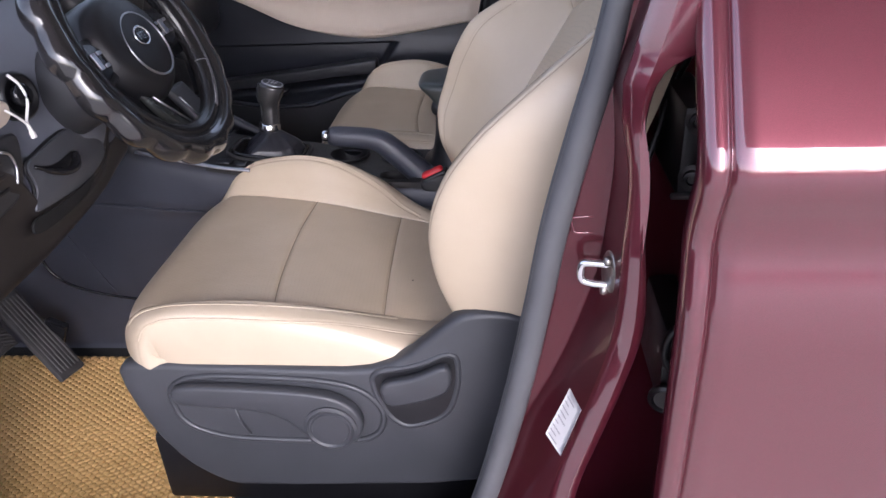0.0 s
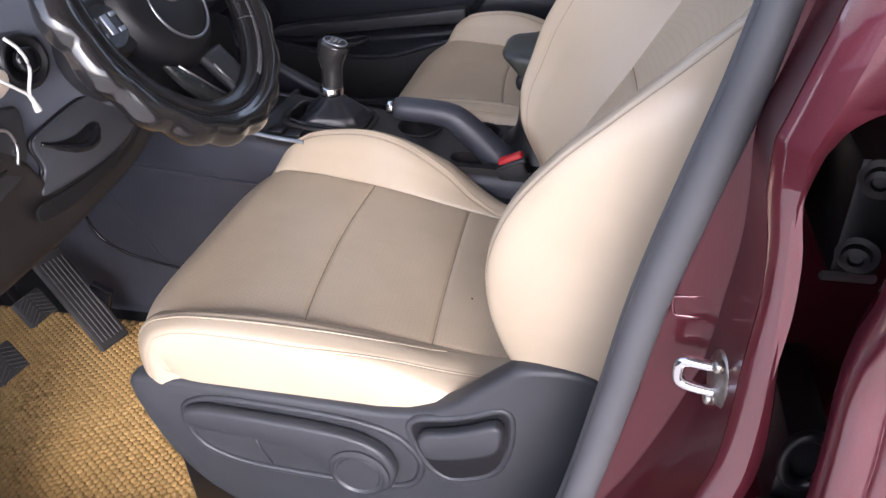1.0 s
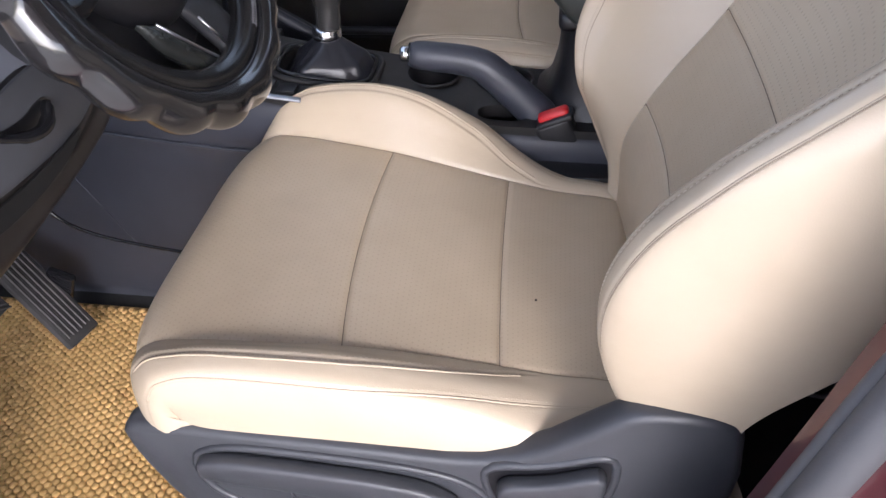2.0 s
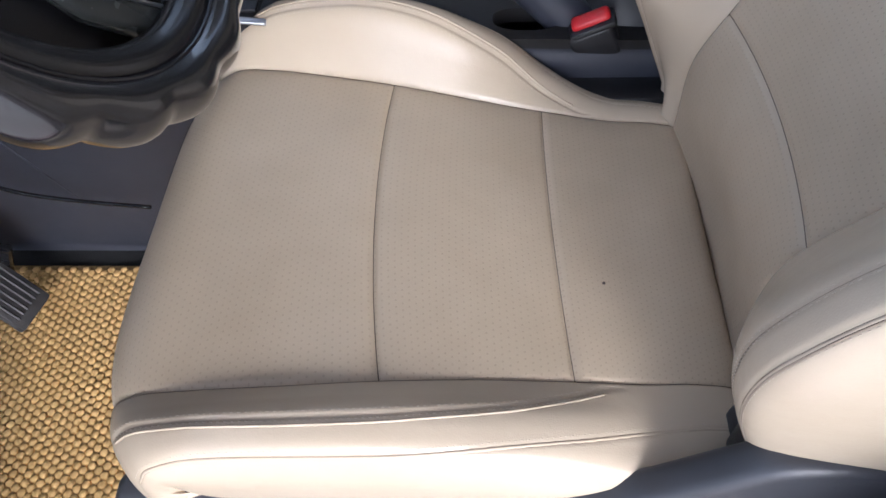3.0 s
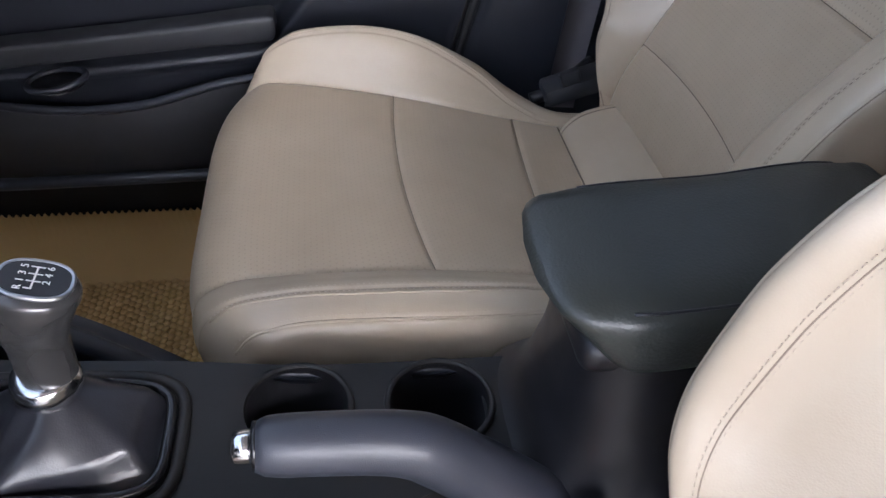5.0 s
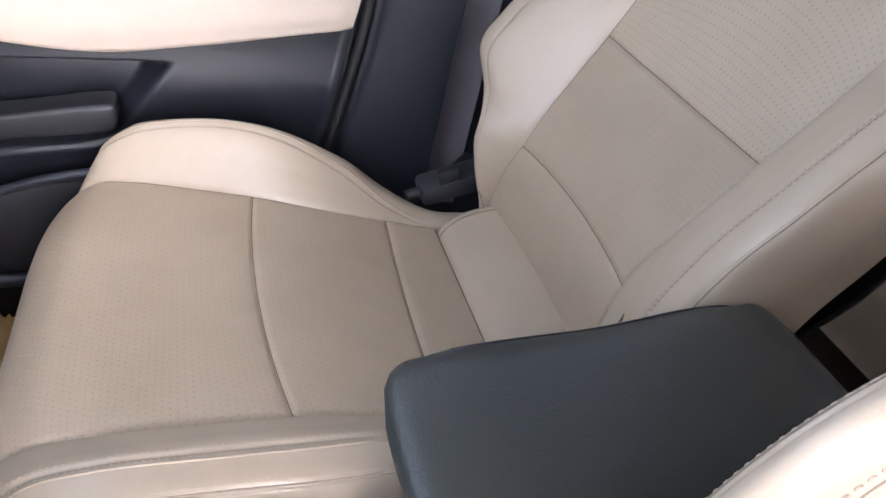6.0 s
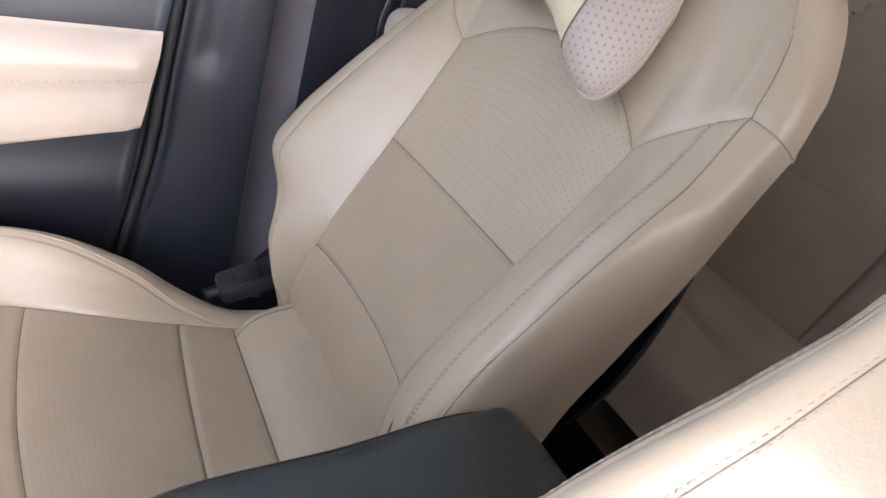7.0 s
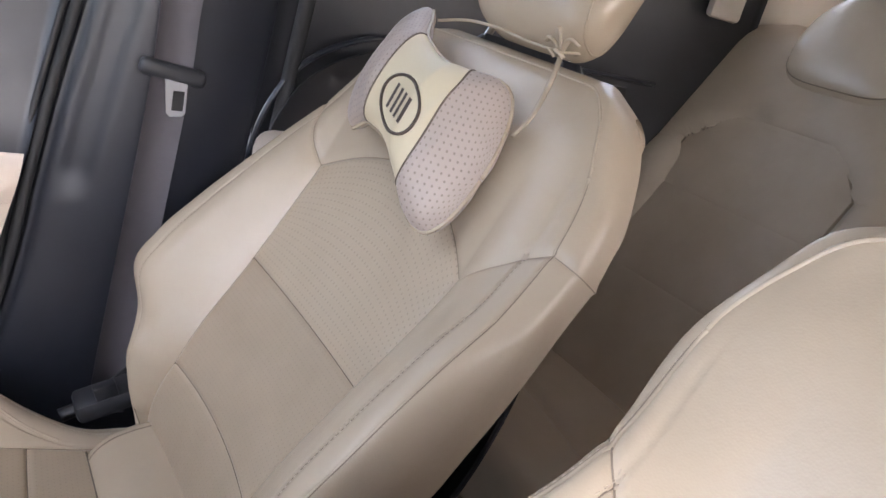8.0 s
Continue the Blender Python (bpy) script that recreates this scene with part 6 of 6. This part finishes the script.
EC = (-.032, -.013)
ring = np.array([emblem_pt(EC[0] + .043 * math.cos(t), EC[1] + .028 * math.sin(t)) for t in np.linspace(0, 2 * np.pi, 60, endpoint=False)])
vv, ff = sweep(ring, .0018, 6, closed=True, up=(-RC, 0, RS))
solid("emblem_ring", vv, ff, EMBLEM, pillow, "brown embroidered oval")
for x in (-.019, -.006, .006, .019):
    V = [tuple(emblem_pt(EC[0] + x + dx, EC[1] + dy)) for dx, dy in ((-.003, -.014), (.003, -.014), (.003, .014), (-.003, .014))]
    solid("emblem_bar", V, [(0, 1, 2, 3)], EMBLEM, pillow, "brown embroidered bar")
PS = np.array(PASSENGER)
for pts, r, fl in ((((.150, .700, .012), (.105, .716, .006), (.06, .724, -.004), (.0, .722, -.008), (-.055, .724, -.012)), .0024, .8), (((-.122, .605, .022), (-.118, .635, .016), (-.100, .672, .008), (-.076, .706, -.002), (-.055, .724, -.012)), .0030, .5),
                   (((-.055, .724, -.012), (-.058, .738, -.03), (-.030, .745, -.050)), .0024, .8)):
    q = np.stack([recline(np.array(y), w, n) + PS for y, w, n in pts])
    vv, ff = sweep(smooth_path([tuple(p) for p in q], 30), r, 8, flat=fl)
    solid("tie_strap", vv, ff, HIDE, pillow, "pale beige tie strap")
for dy, dw, dn in ((.024, .004, .010), (-.026, .010, .008), (.010, .016, .014), (-.008, -.012, .012), (-.022, -.010, .012)):
    q = np.stack([recline(np.array(-.055), .724, -.012) + PS, recline(np.array(-.055 + dy * .5), .726 + dw * .9, -.008 + dn) + PS, recline(np.array(-.055 + dy), .724 + dw, -.014 + dn) + PS])
    vv, ff = sweep(smooth_path([tuple(p) for p in q], 16), .0036, 8, flat=.6)
    solid("tie_knot", vv, ff, HIDE, pillow)

# ---- driver-side body: pillar, seal, striker, rear door ----
seal_x = curve([(-.10, .485), (.03, .535), (.16, .577), (.26, .602), (.36, .624), (.49, .647), (.60, .665), (.70, .688), (.78, .708), (.85, .722), (1.05, .752), (1.26, .785)])
ledge_x = curve([(-.10, .535), (.03, .56), (.12, .585), (.26, .632), (.325, .648), (.40, .681), (.48, .709), (.53, .7225), (.62, .732), (.67, .735), (.715, .733), (.76, .729), (.80, .738), (.85, .750), (1.05, .785), (1.26, .82)])
lip_x = curve([(-.10, .59), (.10, .635), (.254, .694), (.286, .700), (.377, .725), (.435, .741), (.507, .756), (.55, .758), (.61, .7585), (.675, .759), (.713, .755), (.74, .749), (.775, .7465), (.83, .746), (.865, .752), (1.05, .79), (1.26, .825)])
flare_x = curve([(.5, 0), (.784, 0), (.795, .004), (.803, .014), (.808, .026), (.814, .036), (.828, .047), (.853, .057), (.95, .075), (1.26, .09)])
pillar = thing("pillar", (.72, -.44, .0), "maroon painted door pillar with a grey rubber seal", "car pillar", kind="structure")
zs = np.unique(np.concatenate([np.linspace(-.09, 1.26, 90), np.linspace(.77, .87, 40)]))
sx, lx, px = seal_x(zs), ledge_x(zs), lip_x(zs)
thin = np.interp(zs, [.1, .3, .45, .6, .75, .85, 1.2], [.0155, .0155, .0155, .0152, .0145, .0125, .012])
px = np.maximum(px, lx + .014)
one = np.ones_like(zs)
flare = flare_x(zs)
lx = lx + .004
rows = [(sx + .06, -.335 * one), (sx + .022, -.350 * one), (sx + .018, -.385 * one), (sx + .026, -.398 * one), (sx * .5 + lx * .5 + .006, -.400 * one), (lx - .010, -.400 * one), (lx - .002, -.401 * one), (lx + .003, -.405 * one),
        (lx * .6 + px * .4 - .003, -.436 * one), (px - .012, -.470 * one), (px - .009, -.476 * one), (px - .004, -.481 * one), (px + .002, -.487 * one), (px + .008 + flare, -.484 * one + flare * .2), (px + .012 + flare, -.474 * one), (px + .014 + flare, -.420 * one),
        (px + .020 + flare, -.33 * one), (px + .024 + flare, -.25 * one), (np.maximum(px + .05 + flare, .85), -.22 * one), (np.maximum(px + .12 + flare, .93), -.22 * one)]
P = np.stack([np.stack([x, y, zs], -1) for x, y in rows], 0)
sheet("pillar_jamb", P[:10], JAMB, pillar, "maroon jamb paint, less coated, shade darkened into its colour", crisp=50, thick=.004, flip=True)
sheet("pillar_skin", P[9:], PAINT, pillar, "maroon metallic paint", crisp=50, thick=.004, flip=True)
pts = np.stack([sx + thin, -.403 * one, zs], -1)
vv, ff = sweep(pts, thin, 18, flat=1.0)
solid("door_seal", vv, ff, SEAL, pillar, "grey rubber door seal")
pts = np.stack([sx + .005, -.389 * one, zs], -1)
vv, ff = sweep(pts, .006, 10)
solid("seal_lip", vv, ff, SEAL, pillar)
pts = np.stack([lx + .0005, -.402 * one, zs], -1)
vv, ff = sweep(pts, .0030, 8)
solid("joint_bead", vv, ff, PAINT, pillar, "rounded painted edge")
# pressed strap mark above the striker
vv, ff = sweep(np.array([(.727, -.402, .611), (.712, -.403, .610), (.698, -.403, .609), (.6965, -.403, .606), (.699, -.403, .593), (.702, -.403, .590), (.714, -.403, .590), (.726, -.402, .590)]), .0017, 8, up=(0, 1, 0))
solid("pressed_mark", vv, ff, PAINT, pillar)

striker = thing("door_striker", (.730, -.465, .558), "zinc-plated door striker loop on a round base", "striker")
plate_n = Vector((-.985, -.17, 0)).normalized()
plate_c = Vector((.7395, -.440, .557))
vv, ff = lathe([(.029, 0), (.029, .003), (.026, .005), (.020, .0055), (0, .0055)], tuple(plate_c), tuple(plate_n), 40)
vv = [(x, -.440 + (y + .440) * .72, z) for x, y, z in vv]
solid("striker_base", vv, ff, ZINC, striker, "worn oval zinc base")
loop = smooth_path([(.741, -.438, .569), (.724, -.435, .569), (.712, -.432, .568), (.7075, -.431, .564), (.7065, -.431, .556), (.7075, -.431, .548), (.712, -.432, .544), (.724, -.435, .543), (.741, -.438, .543)], 48)
vv, ff = sweep(loop, .0046, 12, up=(0, 1, 0))
solid("striker_loop", vv, ff, CHROME, striker, "bright worn steel loop")
for y, z in ((-.446, .578), (-.437, .536)):
    vv, ff = lathe([(.0055, 0), (.0055, .004), (.004, .006), (0, .006)], (.7345 + .17 * (-.44 - y) * .5, y, z), tuple(plate_n), 12)
    solid("striker_screw", vv, ff, ZINC, striker)

sticker = thing("pillar_label", (.70, -.462, .34), "small white information label stuck on the pillar", "label")


def on_band(f, g, lift):
    """A point of the pillar's outer band, f across it and g up the label."""
    z = .332 - .014 * f + g * .073
    a, b = float(ledge_x(z)) + .004, max(float(lip_x(z)), float(ledge_x(z)) + .014)
    x0, x1 = a * .6 + b * .4 - .003, b - .012
    return (x0 + (x1 - x0) * f - lift * .9, -.436 - .034 * f - lift * .43, z)


P = np.array([[on_band(f, g, .0056) for g in np.linspace(0, 1, 10)] for f in np.linspace(.16, .94, 6)])
sheet("label_sheet", P, PAPER, sticker, thick=.0004)
V, F = [], []
for i in range(9):
    g, w = .09 + i * .1, (.72, .5, .66, .3, .7, .58, .62, .4, .7)[i]
    n = len(V)
    V += [on_band(.24 + .60 * s2, g + s1, .0066) for s1, s2 in ((-.014, 0), (.014, 0), (.014, w), (-.014, w))]
    F.append((n, n + 1, n + 2, n + 3))
solid("label_print", V, F, INK, sticker)

rdoor = thing("rear_door", (1.3, -.52, .1), "closed maroon rear door with polished outer skin", "car door", "closed doors")
prof_y = curve([(-.06, -.490), (.05, -.512), (.20, -.531), (.35, -.543), (.48, -.549), (.56, -.551), (.60, -.547), (.642, -.540), (.668, -.543), (.712, -.5585), (.722, -.5596), (.731, -.5575), (.742, -.5525), (.765, -.5400), (.80, -.521), (.85, -.494), (.90, -.467)])
Xp = np.array([.855, .815, .794, .788, .787, .790, .796, .802, .8055, .808, .8105, .814, .83, .86] + list(np.linspace(.92, 1.95, 30)))
inn = np.array([.052, .052, .046, .030, .014, .005, .002, .002, .0055, .0075, .0055, .001, 0, 0] + [0] * 30)
Xg, Zg = np.meshgrid(Xp, np.linspace(-.06, .90, 90), indexing="ij")
Yg = prof_y(Zg) + inn[:, None]
edge = np.interp(Zg, [-.06, .2, .74, .90], [.012, .010, .004, .0])
sheet("door_skin", np.stack([Xg + edge * (Xg < .9), Yg, Zg], -1), PAINT, rdoor, "maroon metallic outer skin", thick=.003, flip=True)
part("window_frame", box((.845, -.485, 1.05), (.05, .04, .36), .01, 2), PLASTIC_BLACK, rdoor)
part("roof_rail", box((1.2, -.43, 1.25), (1.6, .06, .05), .02, 3), PAINT, rdoor)
part("window", prism([(.87, -.49, .90), (1.9, -.49, .92), (1.9, -.44, 1.22), (.90, -.44, 1.22)], (0, .004, 0), 0), TINTED, rdoor, "dark tinted window glass")
leaf = part("hinge_leaf", box((.834, -.297, .668), (.036, .140, .105), .004, 2), PLASTIC_BLACK, rdoor, "dark hinge with two bolts")
for z in (.706, .640):
    vv, ff = lathe([(.016, 0), (.016, .003), (.011, .004), (.010, .010), (.006, .011), (.005, .007), (0, .007)], (.832, -.368, z), (-.35, -.93, 0), 20)
    solid("hinge_bolt", vv, ff, PLASTIC_BLACK, leaf, "dark hex bolt", crisp=30)
part("hinge_edge", box((.830, -.369, .618), (.042, .006, .008), .002, 1), SATIN, leaf)
leaf = part("hinge_leaf", box((.845, -.293, .37), (.040, .140, .12), .004, 2), PLASTIC_BLACK, rdoor, "dark lower hinge with rubber check")
ring = np.array([(.845 + .020 * math.cos(t), -.369, .405 + .034 * math.sin(t)) for t in np.linspace(0, 2 * np.pi, 30, endpoint=False)])
vv, ff = sweep(ring, .006, 8, closed=True, up=(0, 1, 0))
solid("check_gaiter", vv, ff, PLASTIC_BLACK, leaf)
vv, ff = lathe([(.022, 0), (.022, .006), (.017, .009), (.014, .006), (0, .006)], (.833, -.368, .325), (-.35, -.93, 0), 20)
solid("hinge_bolt", vv, ff, PLASTIC_BLACK, leaf, crisp=30)
fdoor = thing("front_door", (-.45, -.53, .1), "maroon front door swung wide open beside the doorway", "car door")
hinge_at = Matrix.Translation((-.46, -.52, 0)) @ Matrix.Rotation(radians(-86), 4, "Z")
for nm, c, size, m, lab in (("door_skin", (.53, -.02, .40), (1.04, .03, .92), PAINT, "maroon metallic outer skin"), ("door_lining", (.53, .035, .38), (.98, .07, .80), PLASTIC_BLACK, "black inner lining")):
    bm = box(c, size, .02, 2)
    bmesh.ops.transform(bm, matrix=hinge_at, verts=bm.verts)
    part(nm, bm, m, fdoor, lab)
panel_box("sill", (1.35, -.47, -.05), (1.2, .08, .12), PAINT, "maroon painted sill under the rear door", "sill", .03)

# ---- yard around the car ----
ROOF_TIN = surface("pale_corrugated_tin", (0.42, 0.36, 0.35), (0.36, 0.31, 0.30), 0.5, metal=0.2, grain=40, depth=0.001, patch=2)
POST = surface("grey_painted_steel", (0.25, 0.25, 0.26), (0.2, 0.2, 0.21), 0.5, grain=80)
LEAF = surface("hedge_leaf", (0.07, 0.11, 0.03), (0.045, 0.08, 0.02), 0.55, depth=0)
ys = np.linspace(-3.3, 1.6, 430)
xs = np.linspace(-.3, 5.0, 3)
Xg, Yg = np.meshgrid(xs, ys, indexing="ij")
shelter = thing("carport", (.75, .4, -.44), "pale corrugated tin carport roof on grey steel posts", "carport")
sheet("roof_sheet", np.stack([Xg, Yg, 2.25 - .05 * Yg + .018 * np.sin(Yg * 2 * np.pi / .09)], -1), ROOF_TIN, shelter, "pale corrugated tin", thick=.002)
for x in (3.1, 4.9):
    part("post", box((x, -3.22, .97), (.08, .08, 2.80), .01, 1), POST, shelter)
rng = random.Random(5)
V, F = [], []
for i in range(9000):
    c = Vector((rng.uniform(-14, 14), -9.5 + rng.gauss(0, .35), -.44 + 1.6 * rng.random() ** .8 * (1 + .25 * math.sin(i * .37))))
    a = Vector((rng.gauss(0, 1), rng.gauss(0, 1), rng.gauss(0, 1))).normalized()
    b = a.orthogonal().normalized()
    s_ = rng.uniform(.05, .12)
    n = len(V)
    V += [tuple(c - a * s_), tuple(c + b * s_ * .5), tuple(c + a * s_), tuple(c - b * s_ * .5)]
    F.append((n, n + 1, n + 2, n + 3))
hedge = solid("hedge", V, F, LEAF)
tagged(hedge, "dark green leafy hedge along the far side of the yard", "hedge", kind="stuff")
